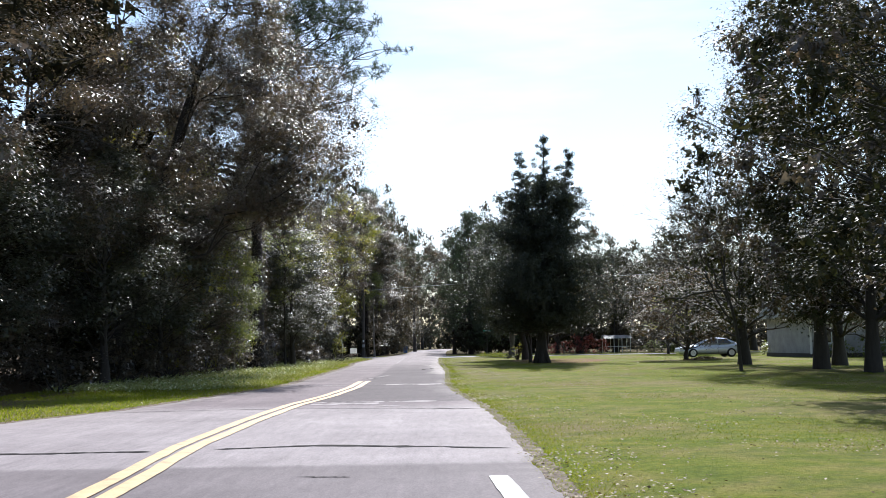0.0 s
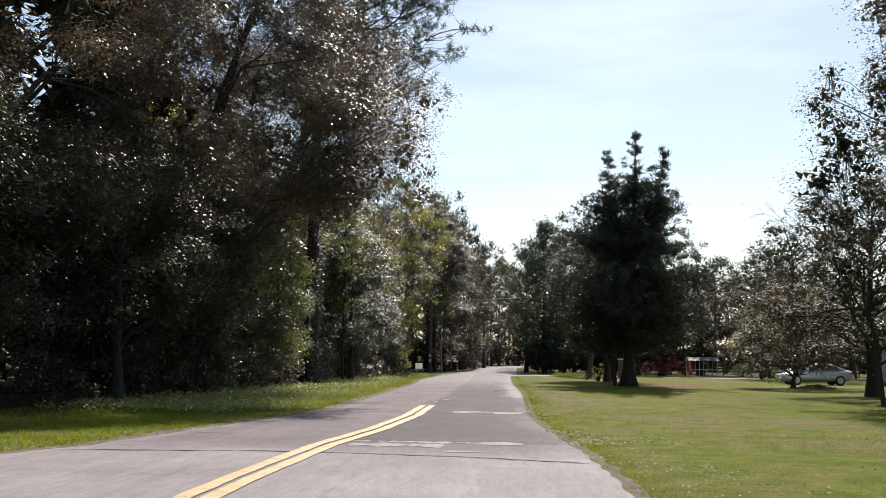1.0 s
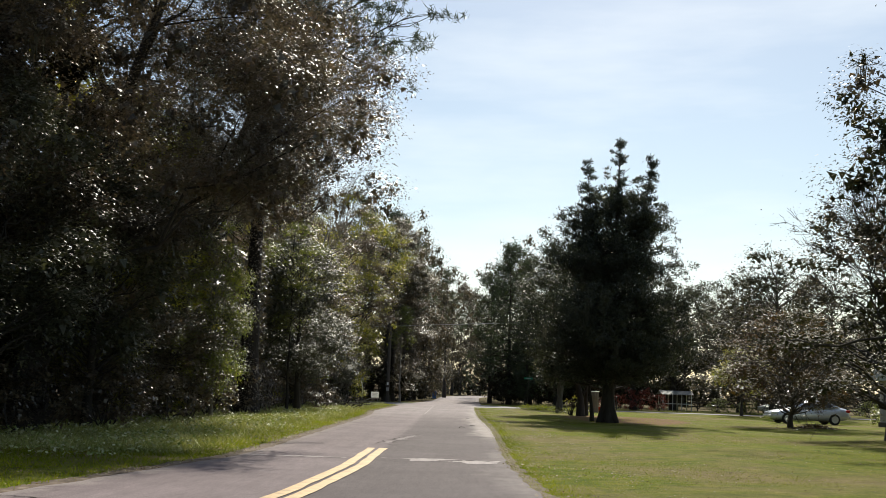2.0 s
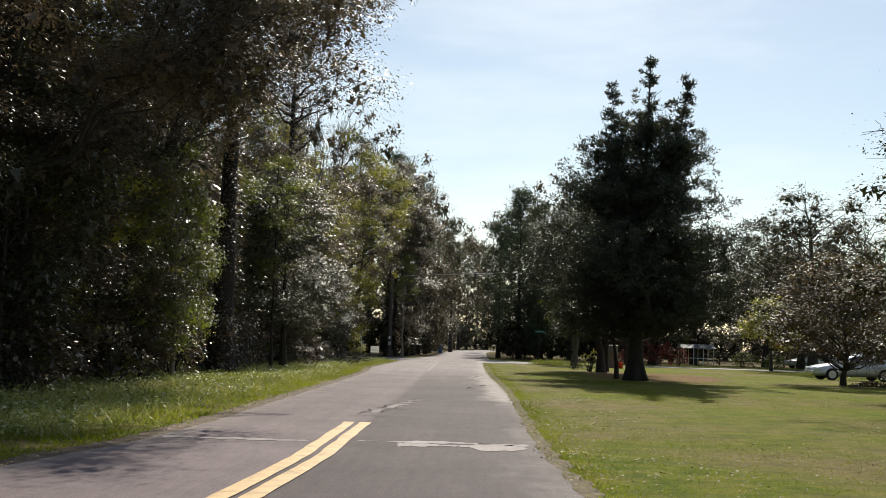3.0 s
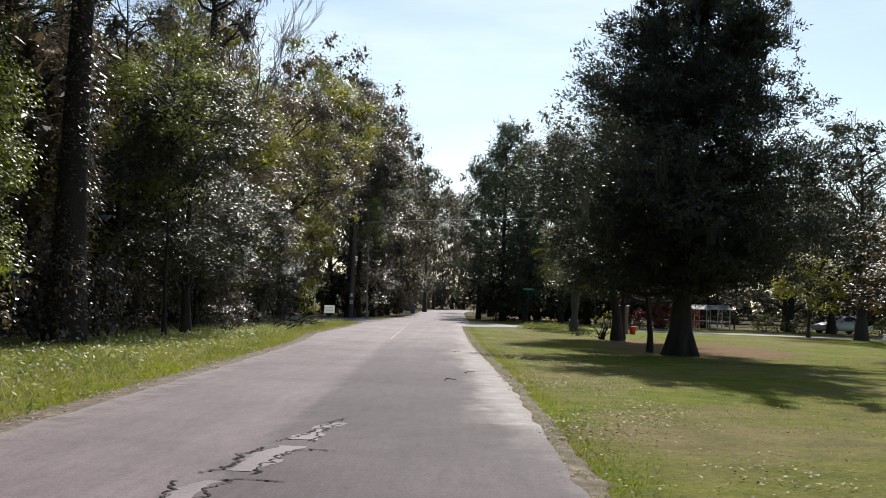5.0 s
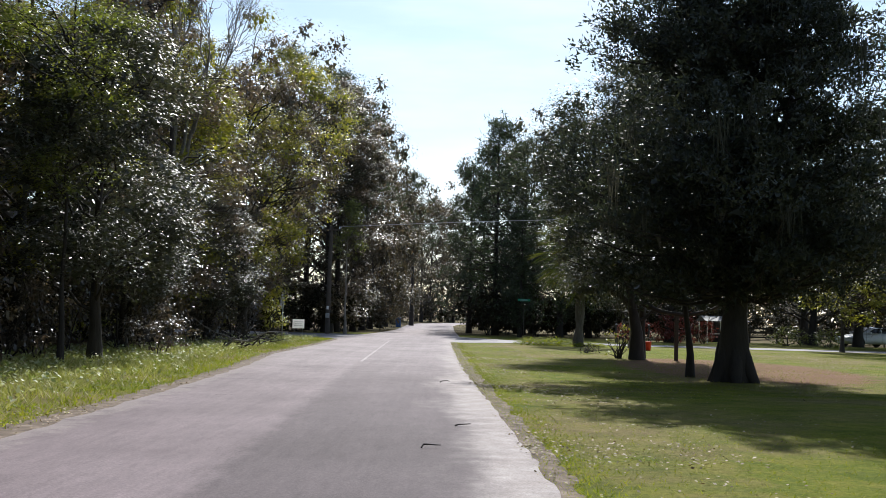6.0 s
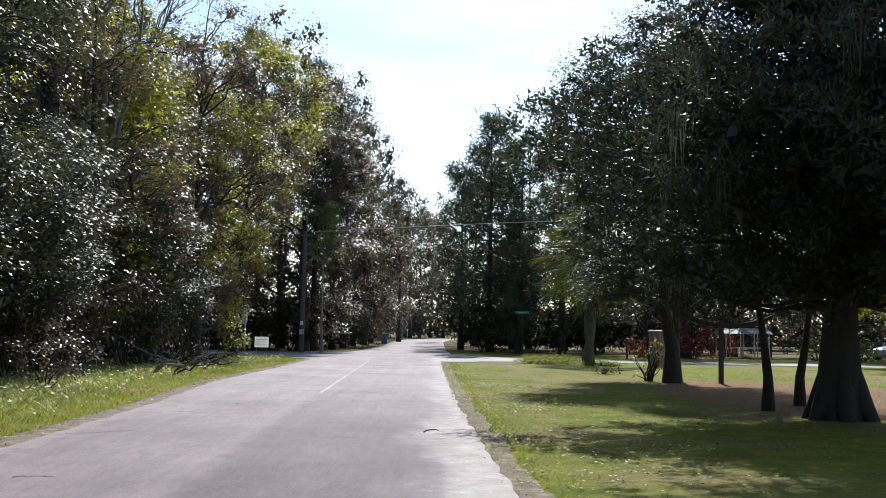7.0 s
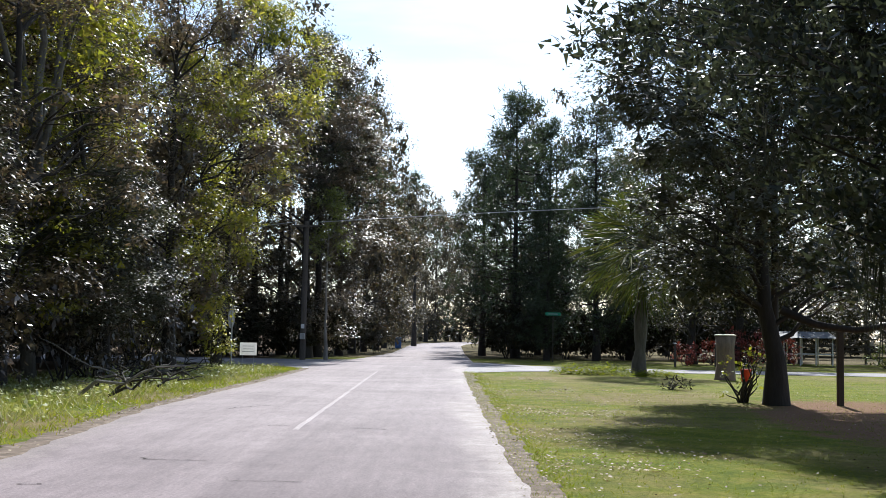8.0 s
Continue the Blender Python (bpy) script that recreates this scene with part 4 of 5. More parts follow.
far_pine = pine("pine_tree", "dark bushy pine beyond the crossing", 83, 16.3, 0.26, 0.1, 3.3, 84, 6, 0.42, 0.05, group="pines beyond the crossing", per=8, taper=0.4)
put(far_pine, 3.2, 128.4)
for x, y, turn, size, tall in ((7.8, 125.5, 70, 0.85, 0.92), (1.4, 136.0, 150, 0.85, 0.85), (5.6, 133.0, 220, 0.9, 0.95), (10.5, 130.0, 300, 0.9, 0.8), (4.8, 124.6, 260, 0.6, 0.55)):
    copy_thing(far_pine, at(x, y, turn, size, tall))

# ---- the lawn's trees on the east side ----
rng = np.random.default_rng(91)
cedar = tagged(new("cedar_tree"), "tall dark cedar with three pointed tops and hanging moss", "tree")
wood, sprays, hang = [], [], []
for dx, dy, h, r, rr in ((0.3, -1.0, 14.4, 0.33, 3.4), (-0.9, 0.9, 13.8, 0.15, 3.1), (1.45, -2.0, 13.2, 0.16, 2.7)):
    line = trunk_line(rng, h * 0.97, (dx, dy), 9, 0.05)
    if r < 0.3:
        line[:, :2] *= np.clip((line[:, 2:3] - 1.6) / 3.5, 0, 1)
        line[:, 2] += 0.1
    line[:, :2] += np.array([dx, dy]) * 0.22 * np.clip((line[:, 2:3] - 1.0) / 4.0, 0, 1)
    wood.append(tube(line, flare(line, r, 0.06, 1.4), 9))
    for z in np.concatenate([rng.uniform(1.9, h * 0.8, 115), rng.uniform(h * 0.74, h, 44)]):
        u = z / h
        ln = rr * np.interp(u, [0.1, 0.22, 0.5, 0.75, 0.89, 1.0], [1.0, 1.45, 1.08, 0.46, 0.2, 0.06]) * rng.uniform(0.45, 1.25)
        a = rng.uniform(0, 2 * np.pi)
        p0 = on_line(line, z * 0.985)
        p1 = p0 + np.array([math.cos(a) * ln, math.sin(a) * ln, ln * 0.12 + 0.2])
        p = bend(rng, p0, p1, 6, -0.06, 0.03)
        wood.append(tube(p, np.linspace(0.05 * (1 - u) + 0.015, 0.006, 6), 4))
        k = max(2, int(4.2 * ln))
        tuft = p0 + (p1 - p0) * rng.uniform(0.3 if u < 0.8 else 0.0, 1.05, (k, 1)) + rng.normal(size=(k, 3)) * (0.05 + 0.07 * ln) * np.array([1, 1, 0.8])
        q = np.repeat(tuft, 40 if u < 0.86 else 30, 0)
        q = q + rng.normal(size=q.shape) * (0.14, 0.14, 0.1) * (1.0 if u < 0.8 else 0.6)
        sprays.append(spray_quads(rng, q, 0.13, 0.06, unit(p1 - p0) + np.array([0, 0, 0.7]), 0.6))
        if u < 0.8:
            q = p0 + (p1 - p0) * rng.uniform(0.0, 0.65, (5, 1)) + rng.normal(size=(5, 3)) * 0.12
            sprays.append(leaf_quads(rng, q, 0.42, 0.26, level=4.0))
        if rng.uniform() < 0.2 and u < 0.85:
            hang.append(p1 - (0, 0, 0.1))
for a in np.linspace(0, 2 * np.pi, 7)[:-1] + 0.4:
    d = np.array([math.cos(a), math.sin(a), 0.0])
    wood.append(tube([d * 0.1 + (0, 0, 1.25), d * 0.3 + (0, 0, 0.55), d * 0.42 + (0, 0, 0.2), d * 0.6 + (0, 0, -0.06)], [0.12, 0.17, 0.17, 0.1], 7))
part("trunk", joined(wood), BARK_OAK, cedar, smooth=True)
part("crown", tris(np.concatenate(sprays)), CEDAR, cedar)
part("hanging_moss", quads(moss_strands(rng, np.array(hang))), MOSS, cedar, "grey beards of hanging moss")["kind"] = "stuff"
put(cedar, 6.3, 71.3)

magnolia = tree("magnolia_tree", "dark leaning tree with large shiny leaves", 92, 10.5, 0.22, [(2.4, 2.2), (4.5, 3.1), (7.5, 3.1), (9.5, 2.2), (11, 0.6)], 140, 0.9, 520, (0.095, 0.055), HOLLY, BARK_OAK, core=40,
                lean=(0.1, 0.4), limbs=0.4, extra=[(-1.6, -0.5, 3.0), (2.0, 0, 2.8)])
part("low_bough", rod_line([(0.1, 0, 2.1), (0.8, -0.2, 1.78), (1.7, -0.4, 1.66), (2.6, -0.7, 1.9), (3.4, -1.0, 2.5)], 0.1, 0.04), BARK_OAK, magnolia, "low sagging bough", smooth=True)
put(magnolia, 6.2, 84.3)
side_pine = pine("pine_tree", "slim pine with tufted needles beside the cedars", 93, 11.0, 0.14, 0.4, 3.3, 44, 6, 0.3, 0.024)
put(side_pine, 6.75, 86.4)
for x, y, lean, s in ((5.75, 73.6, (-0.9, 0.6), 94), (6.9, 75.2, (0.5, 0.8), 95)):
    put(tree("cedar_sapling", "thin leaning dark stem under the cedars", s, 6.5, 0.1, [(2.6, 0.9), (4.2, 1.6), (6.6, 0.6)], 26, 0.7, 120, (0.16, 0.07), CEDAR, BARK_OAK, lean=lean), x, y)

for x, y, s, turn, size, wide in ((15.6, 46.0, 96, 0, 1.0, 1.0), (16.2, 42.0, 97, 120, 0.95, 0.95), (15.0, 28.5, 98, 180, 1.1, 1.15)):
    put(tree("oak_tree", "shade tree with dense dark green leaves on the lawn", s, 14.0, 0.27, [(2.0, 3.6), (3.2, 5.0), (7, 5.4), (11, 4.8), (14.6, 1.6)], 240, 1.1, 215, (0.105, 0.064), LAWN_OAK, BARK_OAK,
             second=(OAK, 0.25, "glossier brownish leaves"), moss=18, group="shade trees on the lawn", limbs=0.18, squash=(wide, 0.95), shell=0.35, core=26), x, y, turn, size, size * 1.12)
put(bare_tree("crepe_myrtle", "nearly bare tree with fine twigs and a few leaves", 101, 8.6, 0.09, 0.42, (0.06, 0.035), OAK_RUST, BARK_OAK, 6, 3, 0.005), 12.4, 46.5, 0, 0.9, 1.0).matrix_basis @= pose(0, 0, 0, 0, -10, 0)
russet = tree("dogwood_tree", "small tree with russet autumn leaves on the lawn", 102, 5.4, 0.13, [(1.2, 1.8), (2.6, 3.1), (4.2, 2.8), (5.8, 0.8)], 130, 0.8, 200, (0.11, 0.065), BROWN, BARK_OAK, limbs=0.5, shell=0.35, squash=(1.25, 1.1))
put(russet, 15.5, 71.2)
lawn_oak = tree("oak_tree", "spreading evergreen oak behind the parked car", 103, 13.0, 0.34, [(2.6, 3.0), (5, 4.8), (9, 5.0), (12, 3.2), (13.8, 0.8)], 115, 1.15, 70, (0.18, 0.105), LAWN_OAK, BARK_OAK, moss=8, limbs=0.3, far=True)
put(lawn_oak, 23.5, 102.5)
small = tree("dogwood_tree", "small round tree beside the side street", 104, 5.2, 0.12, [(1.6, 1.2), (3, 2.0), (4.4, 1.8), (5.6, 0.5)], 50, 0.7, 120, (0.2, 0.12), YELLOW, BARK_OAK, limbs=0.5)
put(small, 21.3, 105.5)
for ob, x, y, turn, size, tall in ((lawn_oak, 26.5, 69.0, 70, 0.7, 0.6), (lawn_oak, 15.4, 57.0, 200, 0.8, 0.72), (lawn_oak, 19.0, 53.5, 310, 0.85, 0.8), (lawn_oak, 30, 112.5, 190, 0.8, 0.75), (russet, 28, 114, 20, 1.1, 1.1), (lawn_oak, 14.6, 119.5, 20, 0.85, 0.85), (lawn_oak, 12.4, 121, 120, 0.75, 0.8), (lawn_oak, 25.0, 121.5, 60, 0.85, 0.9), (lawn_oak, 28, 121, 320, 0.9, 1.0), (lawn_oak, 34, 122, 260, 0.95, 1.05), (lawn_oak, 20, 129, 40, 0.95, 1.0), (lawn_oak, 27.5, 131, 150, 1.0, 1.05)):
    copy_thing(ob, at(x, y, turn, size, tall))


def palm(seed, height, radius):
    """A cabbage palm: fibrous trunk and a round head of fan leaves."""
    r = np.random.default_rng(seed)
    root = tagged(new("palm_tree"), "cabbage palm with yellow-green fan fronds on a grassy mound", "palm tree")
    line = trunk_line(r, height, (0.1, 0), 10, 0.03)
    part("trunk", tube(line, 0.24 + 0.05 * np.sin(np.arange(10) * 2.2) + 0.1 * (np.arange(10) == 0), 12), BARK_PALM, root, smooth=True)
    blades, stalks = [], []
    for _ in range(64):
        d = unit(r.normal(size=3) + (0, 0, 0.25))
        hub = line[-1] + d * radius * r.uniform(0.45, 0.68)
        stalks.append(tube(bend(r, line[-1] - (0, 0, 0.2), hub, 4, 0.05, 0.01), np.linspace(0.025, 0.015, 4), 4))
        side = unit(np.cross(d, (0.1, 0.2, 1.0)))
        for a in np.linspace(-1.25, 1.25, 17):
            v = d * math.cos(a) + side * math.sin(a)
            tip = hub + v * radius * 0.5 * r.uniform(0.85, 1.1) - (0, 0, radius * 0.16 * r.uniform(0.4, 1.3))
            w = unit(np.cross(v, r.normal(size=3))) * 0.026
            m = hub * 0.5 + tip * 0.5 + (0, 0, 0.04)
            blades.append(np.stack([hub, m + w, tip, m - w]))
    part("frond_stalks", joined(stalks), PALM, root)
    part("crown", quads(np.array(blades)), PALM, root)
    return root


put(palm(105, 5.0, 2.7), 6.3, 102.3)

# ---- woods that close the view in the distance ----
rng = np.random.default_rng(171)
n = 640
cx = rng.uniform(-110, 150, n)
cen = np.stack([cx, 205 + 0.1 * np.abs(cx - 10) + rng.uniform(0, 70, n) , rng.uniform(0.03, 1.0, n) * 17], 1)
more = np.stack([rng.uniform(20, 150, 420), rng.uniform(176, 205, 420), rng.uniform(0.03, 1.0, 420) ** 1.2 * 15], 1)
cen = np.concatenate([cen, more])
cen = cen[(cen[:, 0] < -6) | (cen[:, 0] > 18) | (cen[:, 1] > 262 + 0.0 * cen[:, 0])]
tagged(part("distant_woods", tris(leaf_clumps(rng, cen, np.full(len(cen), 3.4), 4.5, 0.9, 0.6, 0.9, core=1)), FAR_OAK, label="grey-green woods in the distance"), category="woods", kind="stuff")

# undergrowth added to close the view under the far trees, leaves coloured as shaded
thicket = shrub("thicket", "leafy thicket under the far trees, shade put into its leaf colour", 181, 2.2, 3.0, 36, 34, (0.23, 0.14), SHADE, "thicket", group="far thickets", far=True)
put(thicket, 10.5, 133.0)
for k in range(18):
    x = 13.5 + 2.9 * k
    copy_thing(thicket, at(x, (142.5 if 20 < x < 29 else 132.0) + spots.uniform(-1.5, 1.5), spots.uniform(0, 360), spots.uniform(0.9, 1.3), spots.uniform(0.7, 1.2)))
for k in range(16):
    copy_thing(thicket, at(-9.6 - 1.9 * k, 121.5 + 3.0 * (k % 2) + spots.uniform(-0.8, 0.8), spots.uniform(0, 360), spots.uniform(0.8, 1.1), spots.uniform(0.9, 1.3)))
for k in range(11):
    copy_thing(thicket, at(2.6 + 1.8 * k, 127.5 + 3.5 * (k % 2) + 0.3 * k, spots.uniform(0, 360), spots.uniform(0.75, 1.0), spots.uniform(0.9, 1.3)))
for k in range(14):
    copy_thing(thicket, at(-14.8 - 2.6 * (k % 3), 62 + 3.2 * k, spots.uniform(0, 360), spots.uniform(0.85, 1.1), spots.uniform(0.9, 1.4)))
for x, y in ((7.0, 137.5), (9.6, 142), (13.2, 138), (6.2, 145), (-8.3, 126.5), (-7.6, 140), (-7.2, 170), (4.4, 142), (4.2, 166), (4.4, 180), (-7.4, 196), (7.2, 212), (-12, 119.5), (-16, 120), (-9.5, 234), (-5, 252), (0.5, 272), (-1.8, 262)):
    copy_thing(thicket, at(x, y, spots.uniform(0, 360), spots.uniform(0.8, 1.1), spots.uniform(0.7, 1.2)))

# ---- plain shapes for small things ----


def box_bm(sx, sy, sz, x=0, y=0, z=0, bevel=0.01, bm=None, turn=None):
    bm2 = bmesh.new()
    bmesh.ops.create_cube(bm2, size=1.0)
    bmesh.ops.scale(bm2, vec=(sx, sy, sz), verts=bm2.verts)
    if bevel:
        bmesh.ops.bevel(bm2, geom=bm2.edges, offset=bevel, segments=2, affect="EDGES", profile=0.6)
    if turn is not None:
        bmesh.ops.transform(bm2, matrix=turn, verts=bm2.verts)
    bmesh.ops.translate(bm2, vec=(x, y, z), verts=bm2.verts)
    return bm2


def rod(points, radii, sides=10):
    v, f = tube(points, radii, sides)
    k = len(v) // sides
    top = np.array([[(k - 1) * sides + j for j in range(sides)]])
    bm = bmesh.new()
    vs = [bm.verts.new(p) for p in v]
    for q in f:
        bm.faces.new([vs[i] for i in q])
    bm.faces.new([vs[i] for i in top[0]])
    bm.faces.new([vs[i] for i in range(sides)][::-1])
    bmesh.ops.recalc_face_normals(bm, faces=bm.faces)
    return bm


def plain(name, colour, rough=0.5, metal=0.0, vary=0.25):
    return surface(name, [(0.3, tuple(c * (1 - vary) for c in colour)), (0.7, tuple(min(1, c * (1 + vary * 0.4)) for c in colour))], 1.7, rough, 35.0, 0.08, metal)


WHITE = plain("white painted board", (0.72, 0.72, 0.7), 0.6)
SIGN_PLASTIC, pn, pl, pb = nodes_of("thin white corrugated plastic")
pb.inputs["Base Color"].default_value = (0.78, 0.78, 0.78, 1)
pt, pm = pn.new("ShaderNodeBsdfTranslucent"), pn.new("ShaderNodeMixShader")
pt.inputs["Color"].default_value, pm.inputs[0].default_value = (0.8, 0.8, 0.8, 1), 0.5
pl.new(pb.outputs[0], pm.inputs[1])
pl.new(pt.outputs[0], pm.inputs[2])
pl.new(pm.outputs[0], pn["Material Output"].inputs["Surface"])
DARK_WOOD = plain("weathered dark wood", (0.06, 0.05, 0.04), 0.85)
GREY_WOOD = plain("weathered grey wood", (0.08, 0.068, 0.056), 0.85)
STEEL = plain("galvanised steel", (0.42, 0.43, 0.44), 0.45, 0.8)
SIGN_RED = plain("faded red sign sheeting", (0.4, 0.03, 0.03), 0.4)
SIGN_GREEN = plain("green sign sheeting", (0.01, 0.22, 0.12), 0.4)
PALE_INK = plain("faded grey print", (0.5, 0.51, 0.53), 0.6)
GREY_INK = plain("grey print", (0.25, 0.26, 0.28), 0.6)
ROOF_METAL = plain("pale metal roof", (0.36, 0.4, 0.42), 0.5, 0.2)
SHED_METAL = plain("weathered shed roof", (0.2, 0.21, 0.22), 0.75)
SIDING = plain("white clapboard siding", (0.36, 0.36, 0.37), 0.65)
TRIM = plain("white trim", (0.74, 0.74, 0.72), 0.5)
CAR_PAINT = plain("silver-white car paint", (0.55, 0.58, 0.62), 0.22, 0.25, 0.05)
CAR_WHITE = plain("white car paint", (0.74, 0.75, 0.76), 0.25, 0.0, 0.05)
RUBBER = plain("tyre rubber", (0.02, 0.02, 0.02), 0.85)
ALLOY = plain("wheel alloy", (0.45, 0.46, 0.48), 0.35, 0.9)
RED_LENS = plain("red lamp lens", (0.35, 0.01, 0.01), 0.2)
CLEAR_LENS = plain("clear lamp lens", (0.7, 0.72, 0.75), 0.15)
RED_PLASTIC = plain("bright red plastic", (0.75, 0.05, 0.02), 0.4)
BLUE_PLASTIC = plain("blue plastic", (0.02, 0.09, 0.25), 0.5)
STUMP = bark_material("pale stump bark", (0.1, 0.075, 0.055), (0.25, 0.19, 0.14), 9.0)
CUT = plain("pale sawn wood", (0.62, 0.56, 0.46), 0.8)
GLASS, gn, gl, gb = nodes_of("dark window glass")
gb.inputs["Base Color"].default_value = (0.012, 0.014, 0.016, 1)
gb.inputs["Roughness"].default_value = 0.06


def thing(name, label, category, x, y, turn=0.0, z=0.0, group=""):
    ob = tagged(new(name), label, category, group)
    ob.matrix_basis = pose(x, y, z, 0, 0, turn)
    return ob


# ---- signs, pole, wire ----
sign = thing("yard_sign", "small white yard sign with unreadable grey lines on the verge", "sign", -7.93, 98.7, 8)
part("panel", box_bm(0.58, 0.012, 0.44, 0, 0, 0.8, 0.003), SIGN_PLASTIC, sign)
for x in (-0.2, 0.2):
    part("leg", rod([(x, 0.012, -0.1), (x, 0.012, 0.6), (x, 0.012, 0.95)], [0.008] * 3, 6), STEEL, sign)
for z, w in ((0.9, 0.4), (0.8, 0.34), (0.71, 0.42)):
    part("print_bar", box_bm(w, 0.004, 0.025, 0, -0.009, z, 0), PALE_INK, sign, "unreadable grey line of print")

stop = thing("stop_sign", "stop sign seen nearly edge-on, on a steel post", "road sign", -9.31, 102.6, 82)
bm = bmesh.new()
bmesh.ops.create_cone(bm, cap_ends=True, segments=8, radius1=0.41, radius2=0.41, depth=0.008)
bmesh.ops.rotate(bm, cent=(0, 0, 0), matrix=Matrix.Rotation(radians(22.5), 3, "Z"), verts=bm.verts)
bmesh.ops.rotate(bm, cent=(0, 0, 0), matrix=Matrix.Rotation(radians(90), 3, "X"), verts=bm.verts)
bmesh.ops.translate(bm, vec=(0, 0, 1.9), verts=bm.verts)
plate = part("plate", bm, STEEL, stop, "octagonal sign plate, bare metal back")
bm = bmesh.new()
bmesh.ops.create_cone(bm, cap_ends=True, segments=8, radius1=0.4, radius2=0.4, depth=0.004)
bmesh.ops.rotate(bm, cent=(0, 0, 0), matrix=Matrix.Rotation(radians(22.5), 3, "Z"), verts=bm.verts)
bmesh.ops.rotate(bm, cent=(0, 0, 0), matrix=Matrix.Rotation(radians(90), 3, "X"), verts=bm.verts)
bmesh.ops.translate(bm, vec=(0, 0.008, 1.9), verts=bm.verts)
part("face", bm, SIGN_RED, plate, "faded red sign face")
part("post", rod([(0, -0.03, -0.2), (0, -0.03, 1.2), (0, -0.03, 2.34)], [0.028] * 3, 8), STEEL, stop)

street_sign = thing("street_name_sign", "green street name sign on a thin post", "road sign", 4.8, 121.0, -6)
part("post", rod([(0, 0.02, -0.2), (0, 0.02, 1.4), (0, 0.02, 2.66)], [0.03] * 3, 8), DARK_WOOD, street_sign)
blade = part("blade", box_bm(0.84, 0.012, 0.17, 0, 0, 2.63, 0.003), SIGN_GREEN, street_sign)
part("print_bar", box_bm(0.5, 0.004, 0.05, 0, -0.009, 2.63, 0), GREY_INK, blade, "unreadable pale line of print")

pole = thing("utility_pole", "weathered wooden utility pole beyond the crossing", "utility pole", -8.25, 115.8)
part("shaft", rod([(0, 0, -0.3), (0.02, 0, 3), (0.06, 0, 7.0)], [0.15, 0.14, 0.11], 12), GREY_WOOD, pole)
part("crossarm", box_bm(1.3, 0.09, 0.1, 0.05, -0.12, 6.75, 0.01), GREY_WOOD, pole)
for x in (-0.5, 0.6):
    part("insulator", rod([(x, -0.12, 6.79), (x, -0.12, 6.87), (x, -0.12, 6.95)], [0.03, 0.045, 0.03], 8), CLEAR_LENS, pole)
part("tag", box_bm(0.16, 0.01, 0.22, 0.0, -0.15, 1.7, 0.002), WHITE, pole, "small white tag")
part("meter_box", box_bm(0.24, 0.16, 0.3, 0.0, -0.2, 1.2, 0.02), STEEL, pole)


def wire(name, a, b, sag, label):
    u = np.linspace(0, 1, 24)[:, None]
    p = np.array(a) + (np.array(b) - np.array(a)) * u - np.array([0, 0, 1]) * (4 * u * (1 - u) * sag)
    ob = part(name, rod(p, [0.018] * 24, 6), STEEL, label=label)
    return tagged(ob, category="wire")


wire("utility_wire", (-8.75, 115.68, 6.95), (-40, 121, 6.6), 0.9, "thin overhead wire leaving the pole")
wire("utility_wire", (-7.65, 115.68, 6.95), (34, 104, 7.6), -0.35, "thin overhead wire across the road")

# ---- parked cars ----


